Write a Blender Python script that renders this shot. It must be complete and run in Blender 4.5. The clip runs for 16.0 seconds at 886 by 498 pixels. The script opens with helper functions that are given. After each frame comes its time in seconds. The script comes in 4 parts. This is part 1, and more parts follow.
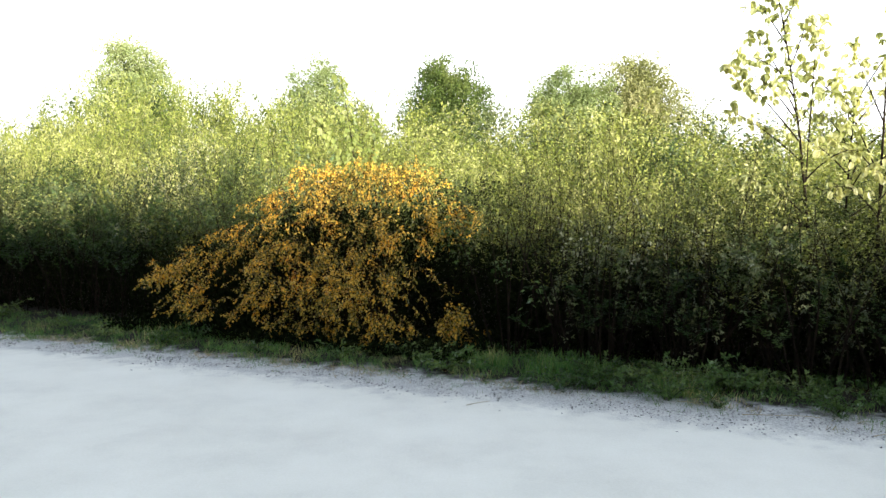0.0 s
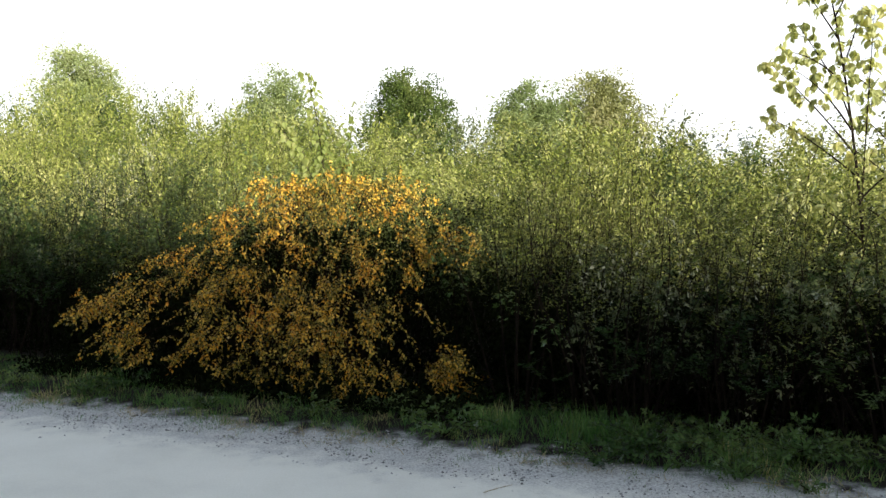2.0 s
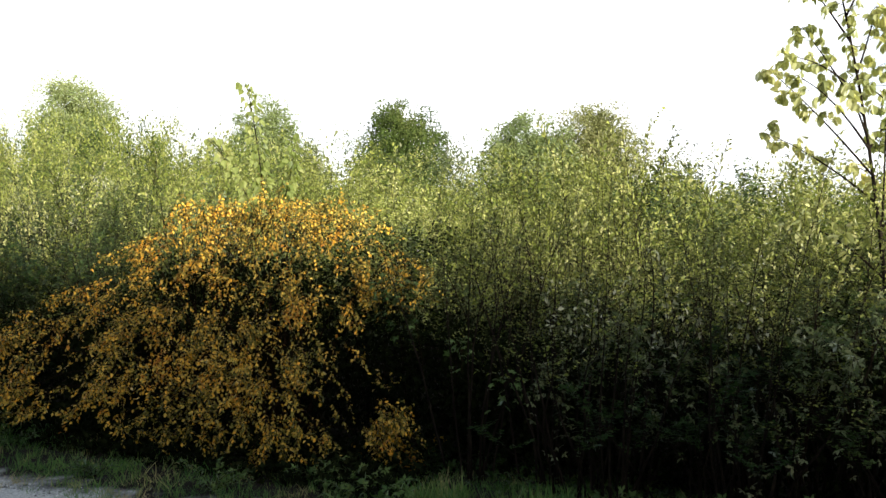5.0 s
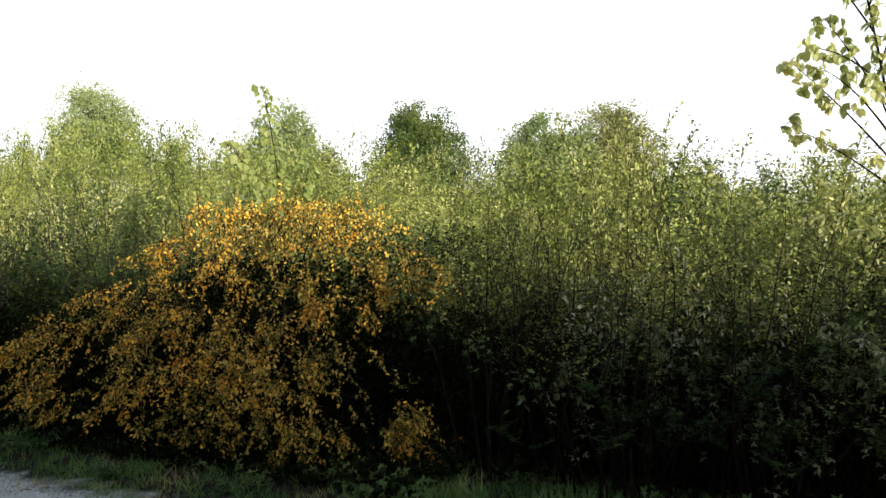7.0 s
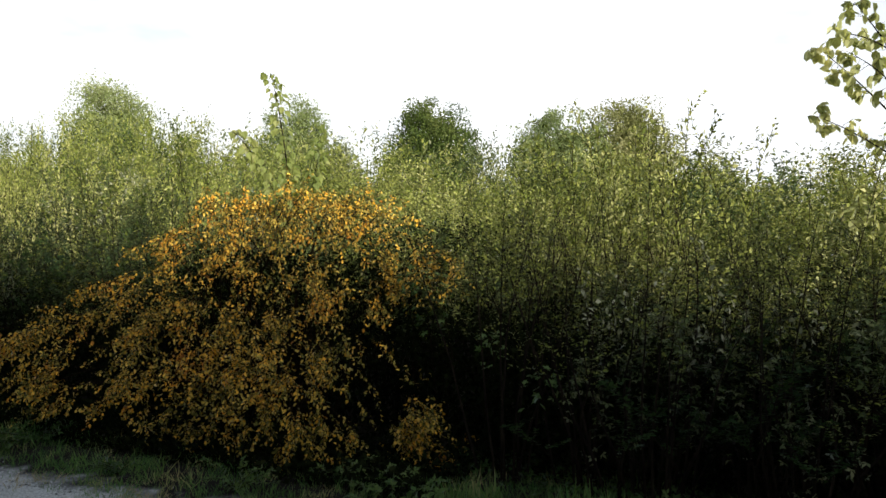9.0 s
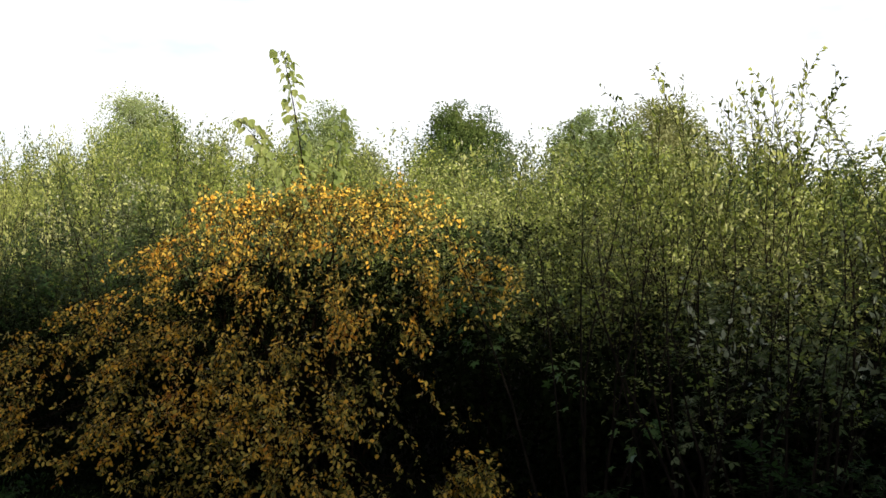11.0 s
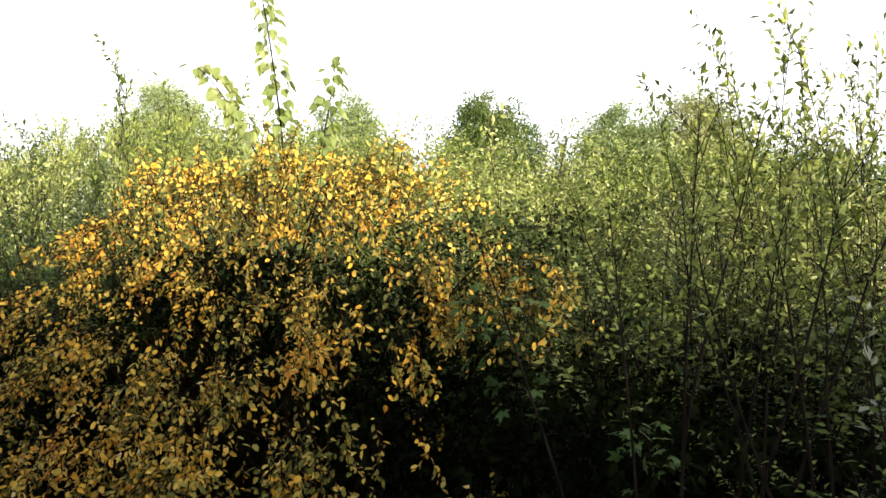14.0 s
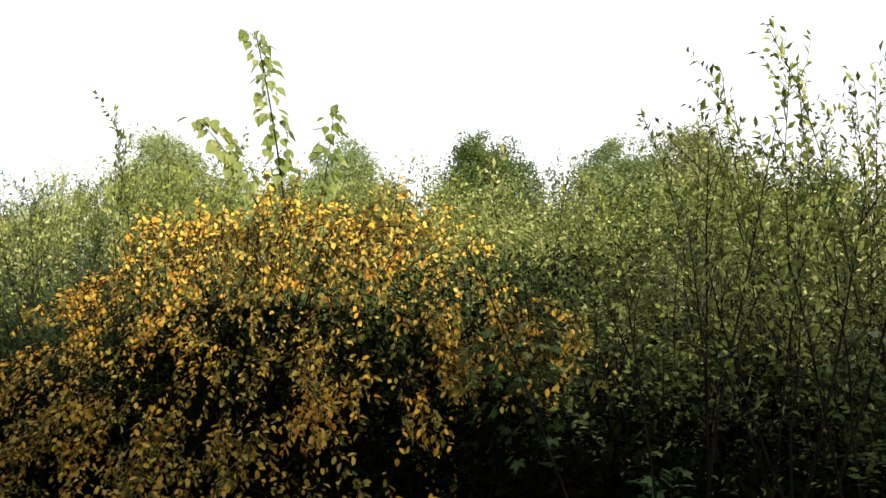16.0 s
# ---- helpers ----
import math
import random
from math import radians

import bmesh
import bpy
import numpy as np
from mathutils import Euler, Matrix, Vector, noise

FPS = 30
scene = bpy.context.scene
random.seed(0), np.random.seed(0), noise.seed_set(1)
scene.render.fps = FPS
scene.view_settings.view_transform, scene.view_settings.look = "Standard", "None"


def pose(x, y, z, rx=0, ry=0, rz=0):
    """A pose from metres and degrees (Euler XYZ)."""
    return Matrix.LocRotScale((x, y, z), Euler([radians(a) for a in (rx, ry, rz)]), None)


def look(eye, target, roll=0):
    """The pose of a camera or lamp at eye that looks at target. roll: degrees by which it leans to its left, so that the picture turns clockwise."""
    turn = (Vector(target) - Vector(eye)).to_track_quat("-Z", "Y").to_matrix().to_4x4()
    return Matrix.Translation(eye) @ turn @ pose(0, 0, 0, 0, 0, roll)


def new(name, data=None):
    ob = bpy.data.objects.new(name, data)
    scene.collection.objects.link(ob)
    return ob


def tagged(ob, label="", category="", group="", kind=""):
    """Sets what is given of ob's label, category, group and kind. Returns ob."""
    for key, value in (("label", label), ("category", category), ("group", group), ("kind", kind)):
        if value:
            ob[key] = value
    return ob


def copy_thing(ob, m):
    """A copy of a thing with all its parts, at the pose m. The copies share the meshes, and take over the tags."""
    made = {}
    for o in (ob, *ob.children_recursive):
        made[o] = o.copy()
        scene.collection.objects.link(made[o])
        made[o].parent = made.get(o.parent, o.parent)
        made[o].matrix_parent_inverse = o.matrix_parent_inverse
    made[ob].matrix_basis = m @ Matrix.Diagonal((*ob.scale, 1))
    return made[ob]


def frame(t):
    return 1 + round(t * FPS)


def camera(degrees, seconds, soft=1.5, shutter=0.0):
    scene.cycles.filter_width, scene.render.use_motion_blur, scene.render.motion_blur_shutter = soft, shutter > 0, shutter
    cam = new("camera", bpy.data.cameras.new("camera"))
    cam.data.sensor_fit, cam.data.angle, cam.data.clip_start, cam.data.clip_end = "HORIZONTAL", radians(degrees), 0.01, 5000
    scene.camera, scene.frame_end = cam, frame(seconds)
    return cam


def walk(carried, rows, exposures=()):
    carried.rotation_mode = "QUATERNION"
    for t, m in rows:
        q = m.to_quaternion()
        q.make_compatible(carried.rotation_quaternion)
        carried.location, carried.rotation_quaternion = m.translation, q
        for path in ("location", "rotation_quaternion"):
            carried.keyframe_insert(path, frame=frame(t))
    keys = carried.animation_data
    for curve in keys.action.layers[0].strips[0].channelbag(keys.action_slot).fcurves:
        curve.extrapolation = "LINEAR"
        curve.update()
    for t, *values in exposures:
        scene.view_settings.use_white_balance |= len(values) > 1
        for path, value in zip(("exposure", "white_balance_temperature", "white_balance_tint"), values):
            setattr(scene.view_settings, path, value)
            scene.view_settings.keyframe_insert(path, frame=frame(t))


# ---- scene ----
cam = camera(61.3, 16.0, 1.5)
PATH = [
    (0, (-0.045, 0.297, 1.428), (-0.039, 2.295, 1.339), 0.1),
    (0.5, (-0.064, 0.659, 1.529), (-0.022, 2.658, 1.56), 0.5),
    (1, (-0.133, 1.005, 1.45), (-0.002, 3.0, 1.441), -0.1),
    (1.5, (-0.218, 1.358, 1.449), (-0.131, 3.356, 1.449), 0.9),
    (2, (-0.34, 1.651, 1.495), (-0.22, 3.647, 1.447), 0.3),
    (2.5, (-0.326, 1.926, 1.473), (-0.241, 3.923, 1.399), -0.7),
    (3, (-0.064, 2.214, 1.399), (-0.093, 4.214, 1.391), 0.2),
    (3.5, (0.011, 2.475, 1.422), (0.078, 4.474, 1.412), 0.5),
    (3.7, (0.029, 2.556, 1.491), (0.158, 4.551, 1.535), -0.2),
    (5.8, (0.142, 2.672, 1.478), (0.258, 4.668, 1.518), 0.9),
    (6, (0.142, 2.682, 1.475), (0.249, 4.679, 1.51), 0.6),
    (6.5, (0.142, 2.676, 1.477), (0.227, 4.674, 1.506), 0.3),
    (7, (0.141, 2.683, 1.475), (0.214, 4.681, 1.521), 0.0),
    (7.5, (0.141, 2.702, 1.471), (0.178, 4.7, 1.536), -0.0),
    (8, (0.142, 2.67, 1.478), (0.184, 4.668, 1.547), -0.3),
    (8.5, (0.141, 2.72, 1.467), (0.164, 4.719, 1.529), 0.4),
    (9, (0.136, 2.87, 1.434), (0.179, 4.869, 1.475), 0.4),
    (9.2, (0.132, 3.008, 1.404), (0.103, 5.007, 1.458), -0.6),
    (11.3, (0.027, 4.279, 1.463), (-0.016, 6.278, 1.522), -0.6),
    (11.5, (0.055, 4.447, 1.463), (-0.098, 6.44, 1.53), 0.2),
    (12, (0.063, 4.747, 1.479), (-0.18, 6.732, 1.47), 0.2),
    (12.5, (0.031, 5.022, 1.492), (-0.173, 7.011, 1.527), -1.3),
    (13, (0.023, 5.258, 1.494), (-0.189, 7.247, 1.508), -1.1),
    (13.5, (0.056, 5.409, 1.498), (-0.214, 7.39, 1.562), -0.1),
    (14, (0.037, 5.453, 1.491), (-0.066, 7.449, 1.534), 0.8),
    (14.5, (0.014, 5.47, 1.497), (-0.063, 7.467, 1.561), -0.3),
    (15, (0.012, 5.489, 1.503), (-0.058, 7.487, 1.556), -0.4),
    (15.5, (0.015, 5.493, 1.509), (-0.045, 7.491, 1.572), -0.3),
    (16, (0.009, 5.489, 1.519), (-0.092, 7.481, 1.668), -1.2),
]
EXPOSURES = [(0, 1.8), (0.5, 1.75), (1, 0.62), (1.5, 0.87), (2, 1.15), (2.5, 1.35), (3, 1.55), (3.5, 1.57), (3.7, 1.5), (5.8, 1.1), (6.5, 1.05), (7, 0.97), (7.5, 0.9), (8, 0.5), (8.5, 0.45), (9, 0.6), (9.2, 0.6), (11.3, 0.6), (11.5, 0.8), (12, 1.2), (12.5, 1.45), (13.5, 1.55), (14, 1.45), (14.5, 1.5), (15.5, 1.45), (16, 0.83)]
walk(cam, [(t, look(eye, target, roll)) for t, eye, target, roll in PATH], EXPOSURES)

# ---- world, sun ----
SUN_AZ, SUN_EL = 147.0, 15.0          # degrees clockwise from +y, degrees above the horizon
world = bpy.data.worlds.new("sky")
scene.world = world
world.use_nodes = True
wn, wl = world.node_tree.nodes, world.node_tree.links
wn.clear()
w_out = wn.new("ShaderNodeOutputWorld")
w_bg = wn.new("ShaderNodeBackground")
w_bg.inputs["Strength"].default_value = 0.1
w_sky = wn.new("ShaderNodeTexSky")
w_sky.sky_type = "NISHITA"
w_sky.sun_disc = False
w_sky.sun_elevation, w_sky.sun_rotation = radians(SUN_EL), radians(SUN_AZ)
w_sky.dust_density, w_sky.air_density = 2.0, 1.0
w_co = wn.new("ShaderNodeTexCoord")
w_map = wn.new("ShaderNodeMapping")
w_map.inputs["Scale"].default_value = (1.0, 1.0, 2.6)
w_noise = wn.new("ShaderNodeTexNoise")
w_noise.inputs["Scale"].default_value = 2.3
w_noise.inputs["Detail"].default_value = 5.0
w_noise.inputs["Roughness"].default_value = 0.55
w_ramp = wn.new("ShaderNodeValToRGB")
w_ramp.color_ramp.elements[0].position, w_ramp.color_ramp.elements[1].position = 0.34, 0.5
w_ramp.color_ramp.elements[0].color = (0.5, 0.5, 0.5, 1)
w_mix = wn.new("ShaderNodeMix")
w_mix.data_type = "RGBA"
w_mix.inputs["B"].default_value = (8.3, 8.5, 8.8, 1)
wl.new(w_co.outputs["Generated"], w_map.inputs["Vector"])
wl.new(w_map.outputs["Vector"], w_noise.inputs["Vector"])
wl.new(w_noise.outputs["Fac"], w_ramp.inputs["Fac"])
w_sep = wn.new("ShaderNodeSeparateXYZ")          # the cloud veil thins out overhead
w_thin = wn.new("ShaderNodeMapRange")
w_thin.interpolation_type = "SMOOTHSTEP"
w_thin.inputs["From Min"].default_value, w_thin.inputs["From Max"].default_value = 0.36, 0.7
w_thin.inputs["To Min"].default_value, w_thin.inputs["To Max"].default_value = 1.0, 0.09
w_mul = wn.new("ShaderNodeMath")
w_mul.operation = "MULTIPLY"
wl.new(w_co.outputs["Generated"], w_sep.inputs[0])
wl.new(w_sep.outputs["Z"], w_thin.inputs["Value"])
wl.new(w_ramp.outputs["Color"], w_mul.inputs[0])
wl.new(w_thin.outputs[0], w_mul.inputs[1])
wl.new(w_mul.outputs[0], w_mix.inputs["Factor"])
wl.new(w_sky.outputs["Color"], w_mix.inputs["A"])
wl.new(w_mix.outputs["Result"], w_bg.inputs["Color"])
wl.new(w_bg.outputs["Background"], w_out.inputs["Surface"])

sun = new("sun", bpy.data.lights.new("sun", "SUN"))
sun.data.energy, sun.data.angle, sun.data.color = 5.0, radians(2.5), (1.0, 0.92, 0.76)
sun_way = Vector((math.sin(radians(SUN_AZ)) * math.cos(radians(SUN_EL)), math.cos(radians(SUN_AZ)) * math.cos(radians(SUN_EL)), math.sin(radians(SUN_EL))))
sun.matrix_world = look(sun_way * 60, (0, 0, 0))


# ---- materials ----
def material(name):
    m = bpy.data.materials.new(name)
    m.use_nodes = True
    m.node_tree.nodes.clear()
    return m, m.node_tree.nodes, m.node_tree.links


def ramp(nodes, stops):
    r = nodes.new("ShaderNodeValToRGB")
    el = r.color_ramp.elements
    while len(el) < len(stops):
        el.new(0.5)
    for e, (p, c) in zip(el, stops):
        e.position, e.color = p, (*c, 1)
    return r


def leaf_material(name, stops, glow=0.45, gloss=0.12, rough=0.55, patch=1.6, spread=0.35):
    """A thin leaf: colours vary from leaf to leaf, in patches through the crown and from plant to plant; light passes through."""
    m, n, l = material(name)
    geo = n.new("ShaderNodeNewGeometry")
    info = n.new("ShaderNodeObjectInfo")
    cloud = n.new("ShaderNodeTexNoise")
    cloud.inputs["Scale"].default_value = patch
    cloud.inputs["Detail"].default_value = 3
    l.new(geo.outputs["Position"], cloud.inputs["Vector"])
    a = n.new("ShaderNodeMath")
    a.operation = "MULTIPLY_ADD"
    a.inputs[1].default_value = spread
    l.new(geo.outputs["Random Per Island"], a.inputs[0])
    b = n.new("ShaderNodeMath")
    b.operation = "MULTIPLY_ADD"
    b.inputs[1].default_value, b.inputs[2].default_value = 1.7, -0.63 - spread / 2
    l.new(cloud.outputs["Fac"], b.inputs[0])
    c = n.new("ShaderNodeMath")
    c.operation = "MULTIPLY_ADD"
    c.inputs[1].default_value = 0.5
    l.new(info.outputs["Random"], c.inputs[0])
    l.new(b.outputs[0], c.inputs[2])
    l.new(c.outputs[0], a.inputs[2])
    r = ramp(n, stops)
    l.new(a.outputs[0], r.inputs["Fac"])
    speck = n.new("ShaderNodeTexNoise")
    speck.inputs["Scale"].default_value = 160
    l.new(geo.outputs["Position"], speck.inputs["Vector"])
    dim = n.new("ShaderNodeMix")
    dim.data_type, dim.blend_type = "RGBA", "MULTIPLY"
    dim.inputs["Factor"].default_value = 0.5
    l.new(r.outputs["Color"], dim.inputs["A"])
    l.new(speck.outputs["Color"], dim.inputs["B"])
    tone = n.new("ShaderNodeMix")
    tone.data_type = "RGBA"
    tone.inputs["Factor"].default_value = 0.75
    l.new(dim.outputs["Result"], tone.inputs["A"])
    l.new(r.outputs["Color"], tone.inputs["B"])
    d = n.new("ShaderNodeBsdfDiffuse")
    t = n.new("ShaderNodeBsdfTranslucent")
    g = n.new("ShaderNodeBsdfGlossy")
    g.inputs["Roughness"].default_value = rough
    g.inputs["Color"].default_value = (0.9, 0.95, 1, 1)
    l.new(tone.outputs["Result"], d.inputs["Color"])
    warm = n.new("ShaderNodeMix")
    warm.data_type, warm.blend_type = "RGBA", "MULTIPLY"
    warm.inputs["Factor"].default_value = 1
    warm.inputs["B"].default_value = (1.4, 1.35, 0.75, 1)
    l.new(tone.outputs["Result"], warm.inputs["A"])
    l.new(warm.outputs["Result"], t.inputs["Color"])
    x = n.new("ShaderNodeMixShader")
    x.inputs["Fac"].default_value = glow
    l.new(d.outputs[0], x.inputs[1])
    l.new(t.outputs[0], x.inputs[2])
    fr = n.new("ShaderNodeFresnel")
    fr.inputs["IOR"].default_value = 1.38
    k = n.new("ShaderNodeMath")
    k.operation = "MULTIPLY"
    k.inputs[1].default_value = gloss * 1.1
    k.use_clamp = True
    l.new(fr.outputs[0], k.inputs[0])
    y = n.new("ShaderNodeMixShader")
    l.new(k.outputs[0], y.inputs["Fac"])
    l.new(x.outputs[0], y.inputs[1])
    l.new(g.outputs[0], y.inputs[2])
    o = n.new("ShaderNodeOutputMaterial")
    l.new(y.outputs[0], o.inputs["Surface"])
    return m


def bark_material(name, dark, light, scale=30):
    m, n, l = material(name)
    co = n.new("ShaderNodeTexCoord")
    mp = n.new("ShaderNodeMapping")
    mp.inputs["Scale"].default_value = (1, 1, 0.25)
    tex = n.new("ShaderNodeTexNoise")
    tex.inputs["Scale"].default_value = scale
    tex.inputs["Detail"].default_value = 6
    l.new(co.outputs["Object"], mp.inputs["Vector"])
    l.new(mp.outputs["Vector"], tex.inputs["Vector"])
    r = ramp(n, [(0.35, dark), (0.7, light)])
    l.new(tex.outputs["Fac"], r.inputs["Fac"])
    p = n.new("ShaderNodeBsdfPrincipled")
    p.inputs["Roughness"].default_value = 0.8
    p.inputs["Specular IOR Level"].default_value = 0.03
    l.new(r.outputs["Color"], p.inputs["Base Color"])
    bump = n.new("ShaderNodeBump")
    bump.inputs["Strength"].default_value, bump.inputs["Distance"].default_value = 0.5, 0.004
    l.new(tex.outputs["Fac"], bump.inputs["Height"])
    l.new(bump.outputs[0], p.inputs["Normal"])
    o = n.new("ShaderNodeOutputMaterial")
    l.new(p.outputs[0], o.inputs["Surface"])
    return m


EDGE = 5.47                                   # where the road ends, counted across it
ALONG, ACROSS = (0.886, -0.463), (0.463, 0.886)   # the road's direction, and the way from it into the thicket


def edge(u):
    """The road's edge draws in slightly to one end."""
    return EDGE + 0.055 * (u + 3.5)


def ground_material():
    """Pale compacted gravel that turns, by a ragged edge, into loose stones, thin grass and leaf litter made near-black
    for the shade there.
    """
    m, n, l = material("gravel_and_soil")
    geo = n.new("ShaderNodeNewGeometry")
    dot = n.new("ShaderNodeVectorMath")
    dot.operation = "DOT_PRODUCT"
    dot.inputs[1].default_value = (ACROSS[0] - 0.055 * ALONG[0], ACROSS[1] - 0.055 * ALONG[1], 0)
    l.new(geo.outputs["Position"], dot.inputs[0])

    def tex(scale, detail=4, rough=0.55):
        t = n.new("ShaderNodeTexNoise")
        t.inputs["Scale"].default_value, t.inputs["Detail"].default_value, t.inputs["Roughness"].default_value = scale, detail, rough
        l.new(geo.outputs["Position"], t.inputs["Vector"])
        return t
    wide, mid, fine = tex(0.9, 7, 0.65), tex(5, 5), tex(60, 4, 0.7)
    add = n.new("ShaderNodeMath")
    add.operation = "MULTIPLY_ADD"
    add.inputs[1].default_value = 0.9
    l.new(mid.outputs["Fac"], add.inputs[0])
    off = n.new("ShaderNodeMath")
    off.inputs[1].default_value = -0.19
    l.new(dot.outputs["Value"], off.inputs[0])
    l.new(off.outputs[0], add.inputs[2])

    def zone(a, b):
        z = n.new("ShaderNodeMapRange")
        z.interpolation_type = "SMOOTHSTEP"
        z.inputs["From Min"].default_value, z.inputs["From Max"].default_value = a, b
        l.new(add.outputs[0], z.inputs["Value"])
        return z
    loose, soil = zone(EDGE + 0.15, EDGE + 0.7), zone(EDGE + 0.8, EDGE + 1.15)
    road = ramp(n, [(0.3, (0.70, 0.70, 0.63)), (0.5, (0.79, 0.79, 0.71)), (0.72, (0.85, 0.85, 0.77))])
    l.new(wide.outputs["Fac"], road.inputs["Fac"])
    stones = ramp(n, [(0.32, (0.22, 0.22, 0.20)), (0.47, (0.44, 0.45, 0.43)), (0.62, (0.60, 0.61, 0.59))])
    l.new(fine.outputs["Fac"], stones.inputs["Fac"])
    # litter is set below its own tone, to read as thicket shade
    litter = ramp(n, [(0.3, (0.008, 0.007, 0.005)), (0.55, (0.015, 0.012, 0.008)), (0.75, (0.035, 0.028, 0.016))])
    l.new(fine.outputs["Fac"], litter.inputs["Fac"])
    dust = n.new("ShaderNodeMix")
    dust.data_type, dust.blend_type = "RGBA", "OVERLAY"
    dust.inputs["Factor"].default_value = 0.3
    l.new(road.outputs["Color"], dust.inputs["A"])
    l.new(fine.outputs["Fac"], dust.inputs["B"])
    one, two = n.new("ShaderNodeMix"), n.new("ShaderNodeMix")
    one.data_type = two.data_type = "RGBA"
    l.new(loose.outputs[0], one.inputs["Factor"])
    l.new(dust.outputs["Result"], one.inputs["A"])
    l.new(stones.outputs["Color"], one.inputs["B"])
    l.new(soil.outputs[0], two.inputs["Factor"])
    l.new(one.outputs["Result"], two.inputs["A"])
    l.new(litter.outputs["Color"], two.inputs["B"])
    p = n.new("ShaderNodeBsdfPrincipled")
    p.inputs["Roughness"].default_value = 0.9
    p.inputs["Specular IOR Level"].default_value = 0.15
    l.new(two.outputs["Result"], p.inputs["Base Color"])
    bump = n.new("ShaderNodeBump")
    bump.inputs["Strength"].default_value, bump.inputs["Distance"].default_value = 0.35, 0.008
    l.new(fine.outputs["Fac"], bump.inputs["Height"])
    l.new(bump.outputs[0], p.inputs["Normal"])
    o = n.new("ShaderNodeOutputMaterial")
    l.new(p.outputs[0], o.inputs["Surface"])
    return m


def stone_material():
    m, n, l = material("pebble")
    geo = n.new("ShaderNodeNewGeometry")
    r = ramp(n, [(0.0, (0.10, 0.098, 0.09)), (0.5, (0.36, 0.36, 0.35)), (1.0, (0.60, 0.60, 0.58))])
    l.new(geo.outputs["Random Per Island"], r.inputs["Fac"])
    p = n.new("ShaderNodeBsdfPrincipled")
    p.inputs["Roughness"].default_value = 0.85
    l.new(r.outputs["Color"], p.inputs["Base Color"])
    o = n.new("ShaderNodeOutputMaterial")
    l.new(p.outputs[0], o.inputs["Surface"])
    return m


AMBER = leaf_material("amber_leaf", [(0.0, (0.15, 0.14, 0.03)), (0.18, (0.44, 0.35, 0.08)), (0.42, (0.84, 0.56, 0.11)), (0.62, (0.90, 0.51, 0.06)), (0.84, (0.62, 0.27, 0.04)), (1.0, (0.32, 0.12, 0.03))], glow=0.1, gloss=0.17, rough=0.4, patch=3.2, spread=0.85)
SALLOW = leaf_material("sallow_leaf", [(0.0, (0.048, 0.075, 0.014)), (0.35, (0.155, 0.188, 0.04)), (0.65, (0.295, 0.32, 0.088)), (1.0, (0.50, 0.495, 0.23))], glow=0.2, gloss=0.12, patch=0.8, spread=0.45)
GREYLEAF = leaf_material("grey_willow_leaf", [(0.0, (0.022, 0.038, 0.012)), (0.4, (0.055, 0.082, 0.026)), (0.85, (0.15, 0.17, 0.075)), (1.0, (0.42, 0.43, 0.33))], glow=0.2, gloss=0.08, patch=0.7)
# GREEN is darkened for the shaded front broadleaf; its farther copies use BROAD
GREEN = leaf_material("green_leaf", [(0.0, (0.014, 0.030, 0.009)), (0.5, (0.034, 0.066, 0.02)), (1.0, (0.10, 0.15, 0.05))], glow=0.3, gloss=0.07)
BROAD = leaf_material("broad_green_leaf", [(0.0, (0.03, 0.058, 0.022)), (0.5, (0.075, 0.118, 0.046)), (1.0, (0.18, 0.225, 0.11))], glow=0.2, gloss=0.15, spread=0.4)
POPLAR = leaf_material("poplar_leaf", [(0.0, (0.18, 0.24, 0.07)), (0.5, (0.35, 0.40, 0.15)), (1.0, (0.54, 0.54, 0.28))], glow=0.6, gloss=0.12)
SAPLING = leaf_material("sapling_leaf", [(0.0, (0.26, 0.30, 0.12)), (0.5, (0.46, 0.48, 0.24)), (1.0, (0.64, 0.62, 0.38))], glow=0.5, gloss=0.12)
DEEPFAR = leaf_material("dark_far_leaf", [(0.0, (0.05, 0.085, 0.02)), (0.5, (0.10, 0.145, 0.04)), (1.0, (0.21, 0.235, 0.08))], glow=0.35, gloss=0.06, patch=0.3)
# lightened, so the leaves carry the paleness of distance haze
FAR = leaf_material("hazed_far_leaf", [(0.0, (0.16, 0.21, 0.09)), (0.5, (0.28, 0.34, 0.15)), (1.0, (0.40, 0.43, 0.24))], glow=0.35, gloss=0.06, patch=0.3)
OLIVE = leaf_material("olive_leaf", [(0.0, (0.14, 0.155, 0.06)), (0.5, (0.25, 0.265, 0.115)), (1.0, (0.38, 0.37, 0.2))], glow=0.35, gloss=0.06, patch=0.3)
BLADE = leaf_material("grass_blade", [(0.0, (0.035, 0.10, 0.03)), (0.45, (0.09, 0.21, 0.06)), (0.8, (0.20, 0.29, 0.10)), (1.0, (0.52, 0.45, 0.24))], glow=0.3, gloss=0.06, patch=2.5, spread=0.4)
GREYWEED = leaf_material("grey_bramble_leaf", [(0.0, (0.035, 0.055, 0.018)), (0.5, (0.09, 0.12, 0.045)), (1.0, (0.26, 0.28, 0.15))], glow=0.15, gloss=0.15, spread=0.7)
STRAW = leaf_material("dry_straw", [(0.0, (0.30, 0.25, 0.14)), (1.0, (0.55, 0.48, 0.32))], glow=0.1, gloss=0.05)
PALE = leaf_material("silvery_leaf", [(0.0, (0.10, 0.12, 0.07)), (0.5, (0.30, 0.32, 0.24)), (1.0, (0.55, 0.56, 0.47))], glow=0.3, gloss=0.1, spread=0.6)
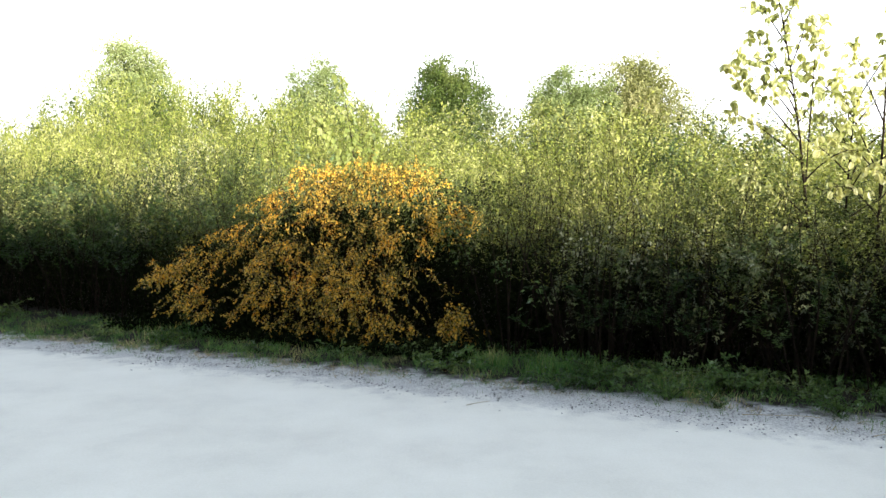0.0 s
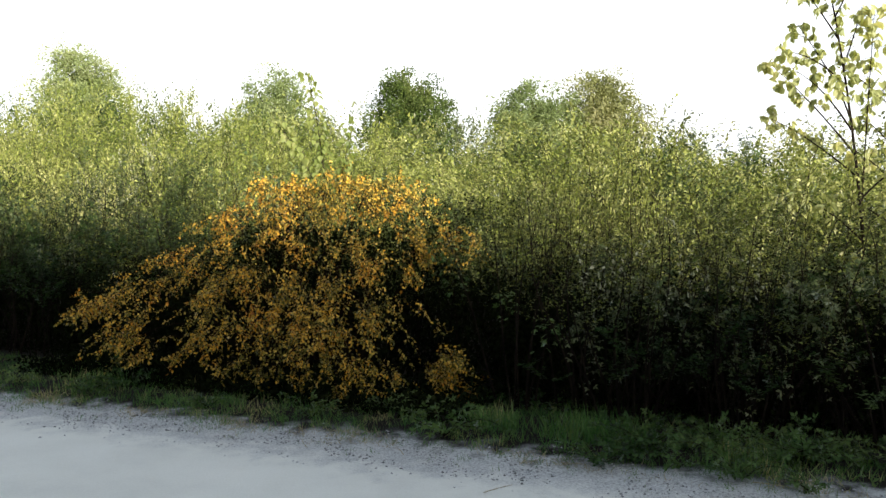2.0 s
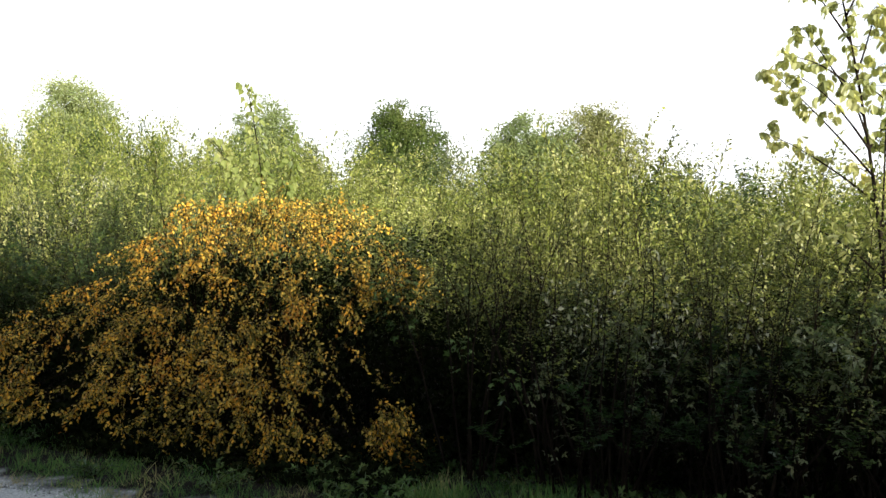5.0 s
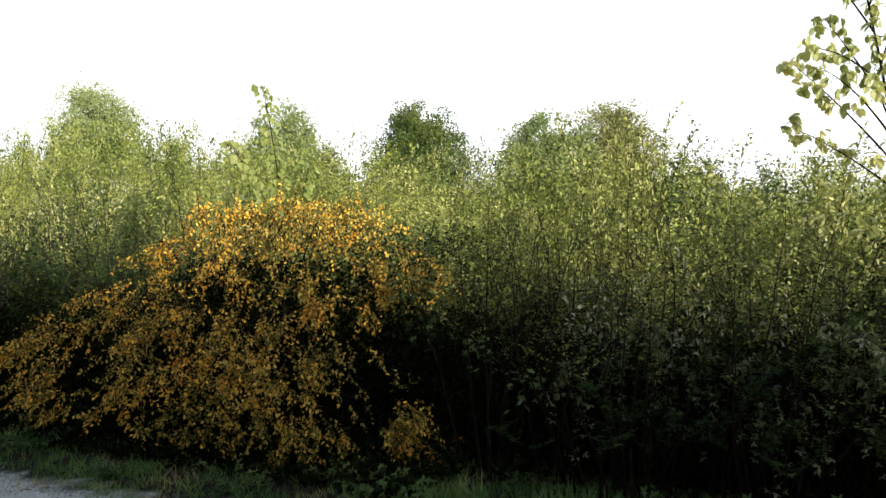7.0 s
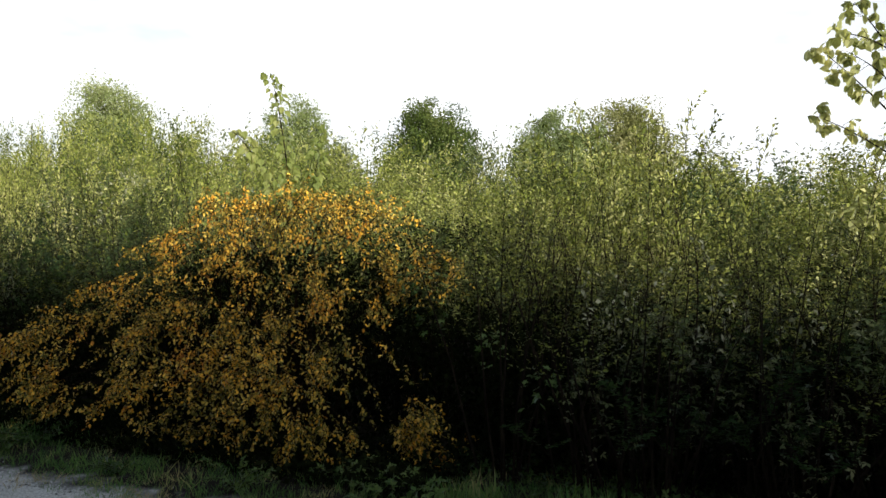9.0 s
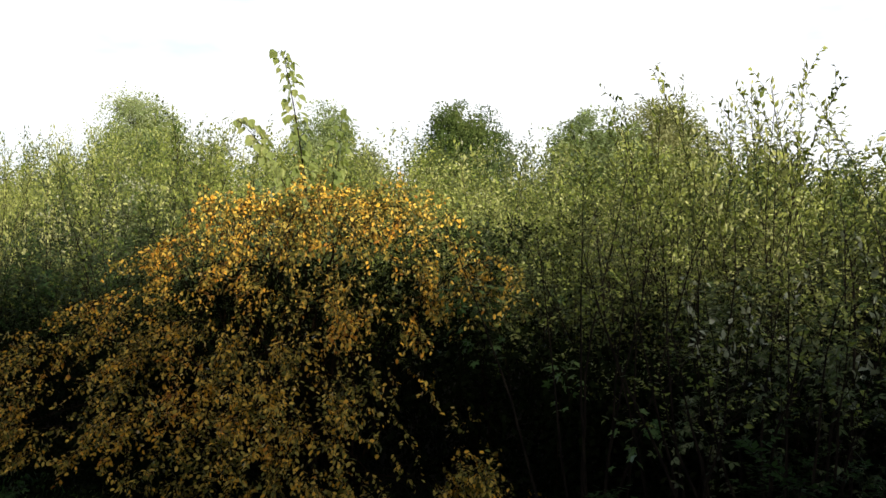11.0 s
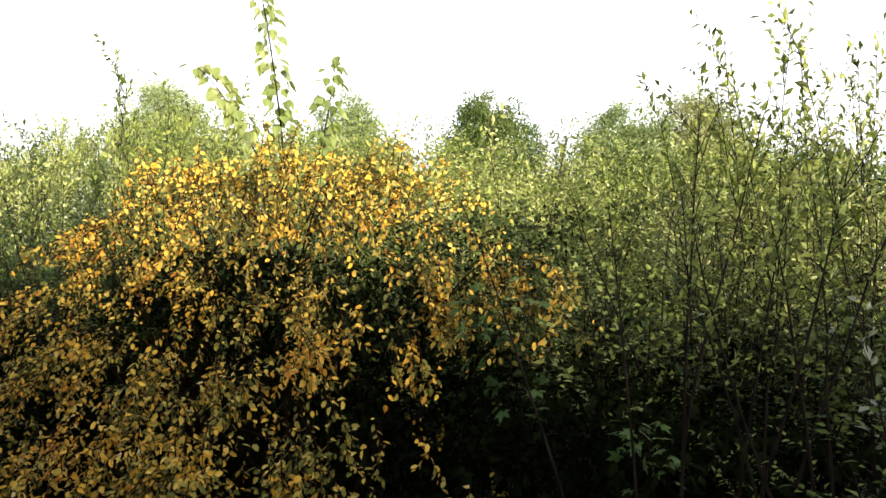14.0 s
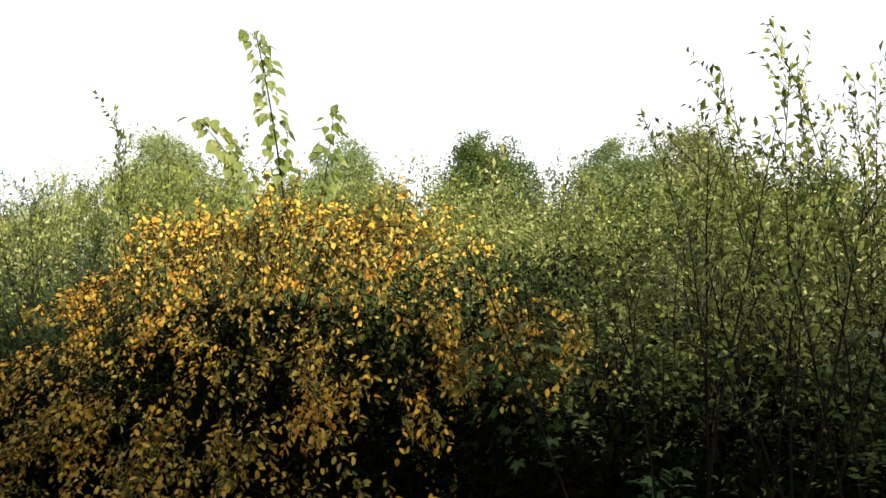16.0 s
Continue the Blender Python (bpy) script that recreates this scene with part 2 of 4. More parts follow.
WEED = leaf_material("bramble_leaf", [(0.0, (0.035, 0.075, 0.022)), (0.5, (0.085, 0.15, 0.045)), (1.0, (0.19, 0.26, 0.09))], glow=0.25, gloss=0.14)
# near-black to stand for deep shade, below a leaf's own colour
SHADE_LEAF = leaf_material("shade_filler_leaf", [(0.0, (0.006, 0.009, 0.004)), (0.6, (0.012, 0.017, 0.006)), (1.0, (0.03, 0.034, 0.012))], glow=0.1, gloss=0.0)
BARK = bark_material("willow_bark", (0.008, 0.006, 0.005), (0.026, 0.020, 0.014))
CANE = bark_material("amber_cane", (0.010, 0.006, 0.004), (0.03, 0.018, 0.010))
TRUNK = bark_material("tree_bark", (0.03, 0.025, 0.018), (0.10, 0.085, 0.06), 8)
GRAVEL = ground_material()
PEBBLE = stone_material()


# ---- making meshes ----
class Tubes:
    """Collects tapered stems along lines of points."""
    def __init__(self, sides=5):
        self.v, self.f, self.sides = [], [], sides

    def add(self, pts, r0, r1):
        pts = np.asarray(pts, float)
        n, s = len(pts), self.sides
        base = sum(len(a) for a in self.v)
        way = np.gradient(pts, axis=0)
        way /= np.linalg.norm(way, axis=1, keepdims=True) + 1e-9
        ref = np.where(np.abs(way[:, 2:3]) > 0.9, (1.0, 0, 0), (0, 0, 1.0))
        a = np.cross(way, ref)
        a /= np.linalg.norm(a, axis=1, keepdims=True) + 1e-9
        b = np.cross(way, a)
        rad = np.linspace(r0, r1, n)[:, None, None]
        ang = np.arange(s) * 2 * np.pi / s
        ring = pts[:, None] + rad * (a[:, None] * np.cos(ang)[None, :, None] + b[:, None] * np.sin(ang)[None, :, None])
        self.v.append(ring.reshape(-1, 3))
        for i in range(n - 1):
            for j in range(s):
                k = (j + 1) % s
                self.f.append((base + i * s + j, base + i * s + k, base + (i + 1) * s + k, base + (i + 1) * s + j))
        self.f.append(tuple(base + (n - 1) * s + j for j in range(s)))

    def mesh(self, name):
        m = bpy.data.meshes.new(name)
        m.from_pydata(np.concatenate(self.v).tolist(), [], self.f)
        for p in m.polygons:
            p.use_smooth = True
        return m


# leaf outlines: x along the midrib, y across, z up; a fold along the midrib and a drooping tip
OVAL = (np.array([(0, 0, 0), (0.3, 0.24, 0.07), (0.72, 0.22, 0.04), (1, 0, -0.1), (0.72, -0.22, 0.04), (0.3, -0.24, 0.07)]), [(0, 5, 4, 3), (0, 3, 2, 1)])
LANCE = (np.array([(0, 0, 0), (0.45, 0.17, 0.05), (1, 0, -0.1), (0.45, -0.17, 0.05)]), [(0, 3, 2), (0, 2, 1)])
DIAMOND = (np.array([(0, 0, 0), (0.5, 0.3, 0.06), (1, 0, -0.08), (0.5, -0.3, 0.06)]), [(0, 3, 2), (0, 2, 1)])


def leaflets(spec):
    """A compound leaf of narrow leaflets: (turn in degrees, length) each."""
    v, f = [(0, 0, 0)], []
    for turn, ln in spec:
        c, q, k = math.cos(radians(turn)), math.sin(radians(turn)), len(v)
        for x, y, z in ((0.5, 0.24, 0.05), (1, 0, -0.08), (0.5, -0.24, 0.05)):
            v.append((ln * (x * c - y * q), ln * (x * q + y * c), z))
        f += [(0, k + 2, k + 1), (0, k + 1, k)]
    return np.array(v), f


TRIPLE = leaflets(((0, 1.0), (68, 0.8), (-68, 0.8)))
LOBED = leaflets(((0, 1.0), (52, 0.85), (-52, 0.85), (108, 0.55), (-108, 0.55)))
HEART = (np.array([(0, 0, 0), (0.02, 0.2, 0.03), (0.2, 0.42, 0.06), (0.45, 0.38, 0.05), (0.75, 0.14, 0), (1, 0, -0.1), (0.75, -0.14, 0), (0.45, -0.38, 0.05), (0.2, -0.42, 0.06), (0.02, -0.2, 0.03)]),
         [(0, 9, 8, 7, 6, 5), (0, 5, 4, 3, 2, 1)])
GRASS = (np.array([(0, 0.04, 0), (0.5, 0.03, 0.06), (1, 0, -0.05), (0.5, -0.03, 0.06), (0, -0.04, 0)]), [(0, 4, 3, 1), (1, 3, 2)])


class Leaves:
    """Collects leaves: where each is fixed, the way its tip points, its length."""
    def __init__(self, shape, rng):
        self.shape, self.rng, self.p, self.d, self.s = shape, rng, [], [], []

    def add(self, p, d, s):
        self.p.append(np.atleast_2d(p)), self.d.append(np.atleast_2d(d)), self.s.append(np.atleast_1d(s))

    def count(self):
        return sum(len(a) for a in self.p)

    def mesh(self, name, wide=1.0):
        p, d, s = np.concatenate(self.p), np.concatenate(self.d), np.concatenate(self.s)
        n = len(p)
        d = d / (np.linalg.norm(d, axis=1, keepdims=True) + 1e-9)
        up = self.rng.normal(0, 0.55, (n, 3)) + (0, 0, 1)
        side = np.cross(up, d)
        side /= np.linalg.norm(side, axis=1, keepdims=True) + 1e-9
        top = np.cross(d, side)
        form, faces = self.shape
        w = s * wide * self.rng.uniform(0.8, 1.2, n)
        v = p[:, None] + form[None, :, 0:1] * (d * s[:, None])[:, None] + form[None, :, 1:2] * (side * w[:, None])[:, None] + form[None, :, 2:3] * (top * w[:, None])[:, None]
        k = len(form)
        m = bpy.data.meshes.new(name)
        sizes = [len(f) for f in faces]
        flat = np.concatenate([np.array(f) for f in faces])
        loops = (np.arange(n)[:, None] * k + flat[None]).reshape(-1)
        total = np.tile(sizes, n)
        start = np.concatenate(([0], np.cumsum(total)[:-1]))
        m.vertices.add(n * k)
        m.vertices.foreach_set("co", v.reshape(-1))
        m.loops.add(len(loops))
        m.loops.foreach_set("vertex_index", loops.astype(np.int32))
        m.polygons.add(len(total))
        m.polygons.foreach_set("loop_start", start.astype(np.int32))
        m.update(calc_edges=True)
        m.validate()
        return m


def part(name, mesh, mat, parent, label="", kind=""):
    """One mesh as a part of a thing."""
    ob = new(name, mesh)
    if mat and not mesh.materials:
        mesh.materials.append(mat)
    ob.parent = parent
    return tagged(ob, label, kind=kind)


def unit(v):
    v = np.asarray(v, float)
    return v / (np.linalg.norm(v, axis=-1, keepdims=True) + 1e-9)


def grow(rng, base, way, length, n, wobble=0.1, pull=(0, 0, 0)):
    """A line of points that grows from base, wandering, pulled bit by bit to one side."""
    pts, d, step = [np.asarray(base, float)], unit(way), length / n
    for i in range(n):
        d = unit(d + rng.normal(0, wobble, 3) + np.asarray(pull) * step)
        pts.append(pts[-1] + d * step)
    return np.array(pts)


def along(pts, f):
    """Points and directions at the fractions f of a line."""
    f = np.clip(np.asarray(f, float), 0, 1) * (len(pts) - 1)
    i = np.minimum(f.astype(int), len(pts) - 2)
    k = (f - i)[:, None]
    return pts[i] * (1 - k) + pts[i + 1] * k, unit(pts[i + 1] - pts[i])


def leafy(rng, leaves, pts, gap, size, f0=0.1, lean=0.6, droop=0.0, jitter=0.25):
    """Sets leaves along a twig, turning round it."""
    length = np.linalg.norm(np.diff(pts, axis=0), axis=1).sum()
    n = max(2, int(length * (1 - f0) / gap))
    p, d = along(pts, np.linspace(f0, 1, n) + rng.normal(0, 0.01, n))
    out = unit(rng.normal(0, 1, (n, 3)))
    out = unit(out - (out * d).sum(1, keepdims=True) * d)
    way = unit(out + d * lean + (0, 0, -droop))
    leaves.add(p, way, size * rng.uniform(1 - jitter, 1 + jitter, n))


# ---- leaves that stand singly ----
def single_leaf(name, shape):
    m = bpy.data.meshes.new(name)
    m.from_pydata(shape[0].tolist(), [], shape[1])
    return m


def hang_leaves(rng, leaves, mesh, mat, parent, name="leaf"):
    """Every leaf an object of its own, on one shared mesh."""
    if not mesh.materials:
        mesh.materials.append(mat)
    for p, d, s in zip(np.concatenate(leaves.p), unit(np.concatenate(leaves.d)), np.concatenate(leaves.s)):
        side = unit(np.cross(rng.normal(0, 0.5, 3) + (0, 0, 1), d))
        top = np.cross(d, side)
        m = Matrix((
            (d[0] * s, side[0] * s, top[0] * s, p[0]), (d[1] * s, side[1] * s, top[1] * s, p[1]), (d[2] * s, side[2] * s, top[2] * s, p[2]), (0, 0, 0, 1)))
        ob = new(name, mesh)
        ob.parent = parent
        ob.matrix_basis = m


def curve_pts(a, b, c, n=9):
    t = np.linspace(0, 1, n)[:, None]
    a, b, c = (np.array(v, float) for v in (a, b, c))
    return (1 - t) ** 2 * a + 2 * t * (1 - t) * b + t * t * c


# ---- the ground ----
def uc(u, c, z=0.0):
    """World place of a point u along the road and c across it."""
    return Vector((u * ALONG[0] + c * ACROSS[0], u * ALONG[1] + c * ACROSS[1], z))


def rise(u, c):
    """Height of the ground: level road, a low verge, slightly uneven thicket floor, level again far off."""
    k = min(1, max(0, (c - EDGE - 0.1) / 0.7))
    return 0.03 * k * k * (3 - 2 * k) + 0.012 * noise.noise((u * 1.3, c * 1.3, 0)) * (0.3 + k)


def make_ground():
    us = [-2500, -400, -80, -30] + [-18 + 0.25 * i for i in range(105)] + [14, 30, 80, 400, 2500]
    cs = [-2500, -400, -80, -20, -8, -3] + [-1 + 0.2 * i for i in range(56)] + [12, 16, 25, 60, 400, 2500]
    v = [uc(u, c, rise(u, c) if -20 < u < 10 and -2 < c < 14 else 0.0) for u in us for c in cs]
    k = len(cs)
    f = [(i * k + j, (i + 1) * k + j, (i + 1) * k + j + 1, i * k + j + 1) for i in range(len(us) - 1) for j in range(k - 1)]
    m = bpy.data.meshes.new("ground")
    m.from_pydata(v, [], f)
    m.materials.append(GRAVEL)
    for p in m.polygons:
        p.use_smooth = True
    return tagged(new("ground", m), "pale compacted gravel track, ragged stony edge, soil darkened for shade", "ground", kind="structure")


make_ground()


# ---- the amber-leaved bush ----
BUSH_U, BUSH_C = -5.6, 7.55
PROFILE = ((-1.85, 0.8), (-1.7, 1.0), (-1.4, 1.14), (-1.33, 1.38), (-1.1, 1.6), (-0.45, 1.75), (-0.38, 2.0), (0.14, 1.93), (0.6, 2.05), (1.05, 1.95), (1.3, 1.96), (1.5, 1.62), (1.7, 1.2), (1.85, 0.85), (2.1, 0.55), (2.24, 0.4))
FOOT = ((-1.85, 0.52), (-1.6, 0.36), (-0.95, 0.22), (0.4, 0.16), (0.7, 0.14), (1.3, 0.05), (2.24, 0.06))
# full clumps on the boughs' ends: along, height, reach along, reach in height
CLUMPS = ((0.55, 0.7, 0.34, 0.16), (1.5, 0.28, 0.3, 0.17), (2.02, 0.36, 0.18, 0.32), (-1.3, 0.62, 0.35, 0.09), (-0.55, 0.5, 0.32, 0.16), (-0.95, 1.0, 0.25, 0.12),
          (0.05, 0.42, 0.28, 0.14), (1.1, 0.92, 0.2, 0.18), (0.95, 0.45, 0.25, 0.16), (1.4, 0.72, 0.14, 0.2), (-0.2, 0.95, 0.2, 0.1), (0.2, 1.12, 0.14, 0.12), (-0.75, 1.38, 0.25, 0.09))


def crest(s):
    return float(np.interp(s, [a for a, b in PROFILE], [b for a, b in PROFILE]))


def foot(s):
    return float(np.interp(s, [a for a, b in FOOT], [b for a, b in FOOT]))


def make_amber_bush():
    rng = np.random.default_rng(11)
    bush = tagged(new("amber_bush"), "spreading bush with small amber leaves drooping onto the verge", "bush")
    twigs, leaves = Tubes(4), Leaves(OVAL, rng)
    ex, ey = np.array((*ALONG, 0)), np.array((*ACROSS, 0))

    def place(s, w, z):
        return ex * (BUSH_U + s) + ey * (BUSH_C + w) + np.array((0, 0, z))
    roots = [place(rng.uniform(-0.7, 0.9), rng.uniform(-0.05, 0.35), 0.0) for _ in range(16)]
    made = 0
    while made < 1200:
        s = rng.uniform(-1.85, 2.2)
        h, lo = crest(s) - 0.03, foot(s) + 0.02 + 0.14 * max(-0.2, noise.noise((s * 3.1, 5.0, 0.0)))
        z = lo + (h - lo) * rng.uniform(0.0, 1.0) ** (0.8 if s > -0.4 else 1.0)
        crown = h > 1.7 and z > h - 0.3               # the thick sunny crown
        front = float(np.interp(z, (0.1, 0.5, 0.75, 1.05, 1.35, 1.6, 2.0), (-0.86, -0.95, -0.9, -0.62, -0.22, -0.25, 0.0)))
        front += 0.62 * max(0, s - 1.25) - 0.12 * max(0, -s) * (z < 0.9)
        full = max(math.exp(-((s - a) / p) ** 2 - ((z + (0.45 * (a - s) if a < 0.3 else 0) - b) / q) ** 2) for a, b, p, q in CLUMPS)
        if s < 0.2:                                # boughs slope down to the outside; towards the thicket they hang straight
            tier = noise.noise((s * 2.4 + 7, 0.0, (z - 0.5 * s) * 5.6)) + 0.7 * noise.noise((s * 6.0, 1.0, z * 9.5 + 4))
        else:
            tier = noise.noise((s * 6.5 + 3, 0.0, (z + 0.25 * s) * 3.0)) + 0.7 * noise.noise((s * 11.0, 1.0, z * 6.5 + 4))
        tier += 0.4 * full - 0.1 - 0.2 * (s < -0.2) + 0.16 * (0.3 < s < 1.6)
        if 0.95 < z < 1.62 and -0.7 < s < 1.75 and not crown:       # the hollow under the crown
            tier -= 0.1
        if 1.62 < s + 0.15 * (z - 0.4) < 1.84 and z < 1.0:              # a dark cleft before the last bough
            tier -= 0.6
        if s > 1.55 and full < 0.25:                                  # open between the last bough and the rest
            tier -= 0.2
        inner = rng.uniform() < 0.02
        if s > 1.75 and noise.noise((s * 9.0, 8.0, z * 9.0)) < 0.05:         # ragged at that end
            continue
        if tier < 0.1 + 0.5 * max(0, -1.35 - s) and not crown and not inner and rng.uniform() > 0.03:
            continue
        if crown and noise.noise((s * 5.0, 3.0, z * 7.0)) < (-0.22 if s < 0.5 else -0.5) and z < h - 0.1:
            continue
        if rng.uniform() < 0.035:                       # a thin bough that runs on into the neighbour
            s = rng.uniform(1.5, 2.15)
            z, crown, front = 1.42 + 0.1 * rng.normal() - 0.1 * (s - 1.5), False, -0.1
        if rng.uniform() < 0.05:                        # upright tufts on the crest
            s = float(rng.choice((-0.33, 0.05, 0.6, 1.22))) + rng.normal(0, 0.09)
            h, crown = crest(s), True
            z, front = h + rng.uniform(-0.08, 0.07), -0.05
        w = front - 0.16 * max(0, min(1, tier)) + abs(rng.normal(0, 0.06))
        if crown and rng.uniform() < 0.45:              # over the crest, and its far side
            w, z = rng.uniform(0.0, 0.75), h * rng.uniform(0.88, 1.0)
        if inner:
            w, z = w + rng.uniform(0.2, 0.6), z * rng.uniform(0.6, 0.95)
        made += 1
        p = place(s, w, z)
        up = crown and z > h - 0.16
        out = ex * (s * 0.45 + rng.normal(0, 0.3)) + ey * (-0.5 + 0.5 * crown) + np.array((0, 0, 0.9 * rng.uniform(0.2, 1) if up else -0.3))
        ln = rng.uniform(0.16, 0.34) * (0.8 if z < 0.4 else 1)
        pts = grow(rng, p - unit(out) * ln * 0.5, out, ln, 6, 0.12, (0, 0, -0.3 if up else -2.2))
        pts[:, 2] = np.maximum(pts[:, 2], 0.05)
        twigs.add(pts, 0.0026, 0.0011)
        leafy(rng, leaves, pts, 0.028, 0.026, 0.05, 0.3, 0.6, 0.45)
        for k in range(3):
            a, d = along(pts, [rng.uniform(0.1, 0.95)])
            tw = grow(rng, a[0], d[0] + rng.normal(0, 0.9, 3), rng.uniform(0.04, 0.1), 3, 0.15, (0, 0, -2.4))
            tw[:, 2] = np.maximum(tw[:, 2], 0.05)
            twigs.add(tw, 0.0016, 0.0008)
            leafy(rng, leaves, tw, 0.0118, 0.0255, 0.1, 0.35, 0.6, 0.45)
        if made % 14 == 0:                             # a cane that carries the spray
            r = roots[made // 14 % len(roots)]
            mid = (r + p) / 2 + np.array((0, 0, 0.35 * h)) + ey * 0.15
            t = np.linspace(0, 1, 9)[:, None]
            cane = Tubes(6)
            cane.add((1 - t) ** 2 * r + 2 * t * (1 - t) * mid + t * t * pts[0], 0.009, 0.0025)
            part("cane", cane.mesh("cane"), CANE, bush, "dark thin arching cane")
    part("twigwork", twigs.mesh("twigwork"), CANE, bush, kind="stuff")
    # the leaves along one stretch of the front stand singly, the rest are joined
    p, d, z = np.concatenate(leaves.p), np.concatenate(leaves.d), np.concatenate(leaves.s)
    u, c = p @ ex, p @ ey
    pick = np.argsort(c + 10 * (np.abs(u + 4.9) > 0.45) + 10 * (np.abs(p[:, 2] - 1.15) > 0.4))[:300]
    rest = np.ones(len(p), bool)
    rest[pick] = False
    front, leaves.p, leaves.d, leaves.s = Leaves(OVAL, rng), [p[rest]], [d[rest]], [z[rest]]
    front.add(p[pick], d[pick], z[pick])
    hang_leaves(rng, front, single_leaf("leaf", (OVAL[0] * (1, 1.1, 1.1), OVAL[1])), AMBER, bush)
    part("foliage", leaves.mesh("foliage", 1.12), AMBER, bush, "small oval amber leaves with some olive ones", "stuff")
    return bush


make_amber_bush()


# ---- the green bramble that leans into the amber bush ----
def make_bramble_spray(seed, base, tip, rise_by, label):
    rng = np.random.default_rng(seed)
    spray = tagged(new("bramble_spray"), label, "bramble", "bramble sprays")
    b, e = np.array(base, float), np.array(tip, float)
    cane = curve_pts(b, (b + e) / 2 + (0, 0, rise_by), e, 14)
    t = Tubes(6)
    t.add(cane, 0.0028, 0.0012)
    stem = part("cane", t.mesh("cane"), CANE, spray, "thin arching cane")
    leaves, stalks = Leaves(LOBED, rng), Tubes(3)
    for f in np.linspace(0.4, 1.0, 26):
        p, d = along(cane, [f])
        out = rng.normal(0, 1, 3) * (1, 1, 0.5) + (0, 0, 0.3)
        stalk = curve_pts(p[0], p[0] + unit(out) * 0.03, p[0] + unit(out) * rng.uniform(0.05, 0.09), 4)
        stalks.add(stalk, 0.0013, 0.0009)
        leaves.add(stalk[-1], unit(out) + (0, 0, -0.45), rng.uniform(0.032, 0.055))
    part("twigwork", stalks.mesh("twigwork"), CANE, spray, kind="stuff")
    hang_leaves(rng, leaves, single_leaf("leaf", LOBED), WEED, stem)


for k, (u, c, z, du, dc, dz, up) in enumerate(((-4.0, 7.75, 0.0, 0.25, -0.5, 1.32, 0.85), (-3.75, 7.7, 0.0, 0.05, -0.5, 1.22, 0.8), (-3.5, 7.6, 0.0, -0.15, -0.35, 1.36, 0.8), (-3.3, 7.5, 0.0, 0.2, -0.3, 0.75, 1.0), (-2.6, 7.4, 0.0, -0.2, -0.35, 0.5, 0.9))):
    make_bramble_spray(170 + k, uc(u, c, z), uc(u + du, c + dc, z + dz), up, "arching bramble with lobed green leaves beside the amber bush")


# ---- the willow thicket ----
def make_shrub(name, seed, height, spread, stems, mat, shape, size, gap, low, label, high_gap=1.0, open_top=0.22, bark=BARK, twig=0.34, wide=1.0, split=False, detail=2, thick=1.0, fill=1.0, lift=0.55):
    """An upright shrub: many stems from one stool, side twigs, leaves along both, thin shoots standing out at the top."""
    rng = np.random.default_rng(seed)
    shrub = tagged(new(name), label, "shrub", "thicket shrubs")
    tubes, leaves = Tubes(3), Leaves(shape, rng)
    for i in range(stems):
        a, r = rng.uniform(0, 2 * np.pi), spread * math.sqrt(rng.uniform(0, 1))
        out = np.array((math.cos(a), math.sin(a), 0))
        ln = height * rng.uniform(0.74, 1.0) * (1 - 0.15 * r / spread)
        pts = grow(rng, out * r * 0.55, out * 0.26 * r / spread + (0, 0, 1), ln, 9, 0.065)
        one = Tubes(5) if split else tubes
        one.add(pts if detail else pts[::3], (0.004 + 0.002 * ln) * thick, 0.0018)
        if split:
            part("stem", one.mesh("stem"), bark, shrub)
        f = low
        while f < 0.97:
            p, d = along(pts, [f])
            b = rng.uniform(0, 2 * np.pi)
            side = np.array((math.cos(b), math.sin(b), lift + 0.5 * f))
            tl = twig * (1.1 - 0.5 * f) * rng.uniform(0.5, 1.3)
            tw = grow(rng, p[0], side, tl, 4, 0.14, (0, 0, 1.6 * lift))
            if detail == 2 or detail == 1 and rng.uniform() < 0.4:
                tubes.add(tw[::2], 0.0022, 0.0009)
            if rng.uniform() < fill * (0.25 + 0.75 * min(1, max(0, f - low) / 0.25)):
                leafy(rng, leaves, tw, gap, size, 0.12, 0.8, 0.1)
            f += rng.uniform(0.015, 0.04) * 2.4 / height * (1.0 if detail else 1.35)
        leafy(rng, leaves, pts[-4:], gap * 1.6, size * 0.95, open_top, 0.9, 0.0)
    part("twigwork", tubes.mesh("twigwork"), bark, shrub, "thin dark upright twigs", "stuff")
    part("foliage", leaves.mesh("foliage", wide), mat, shrub, kind="stuff")
    return shrub, leaves.count()


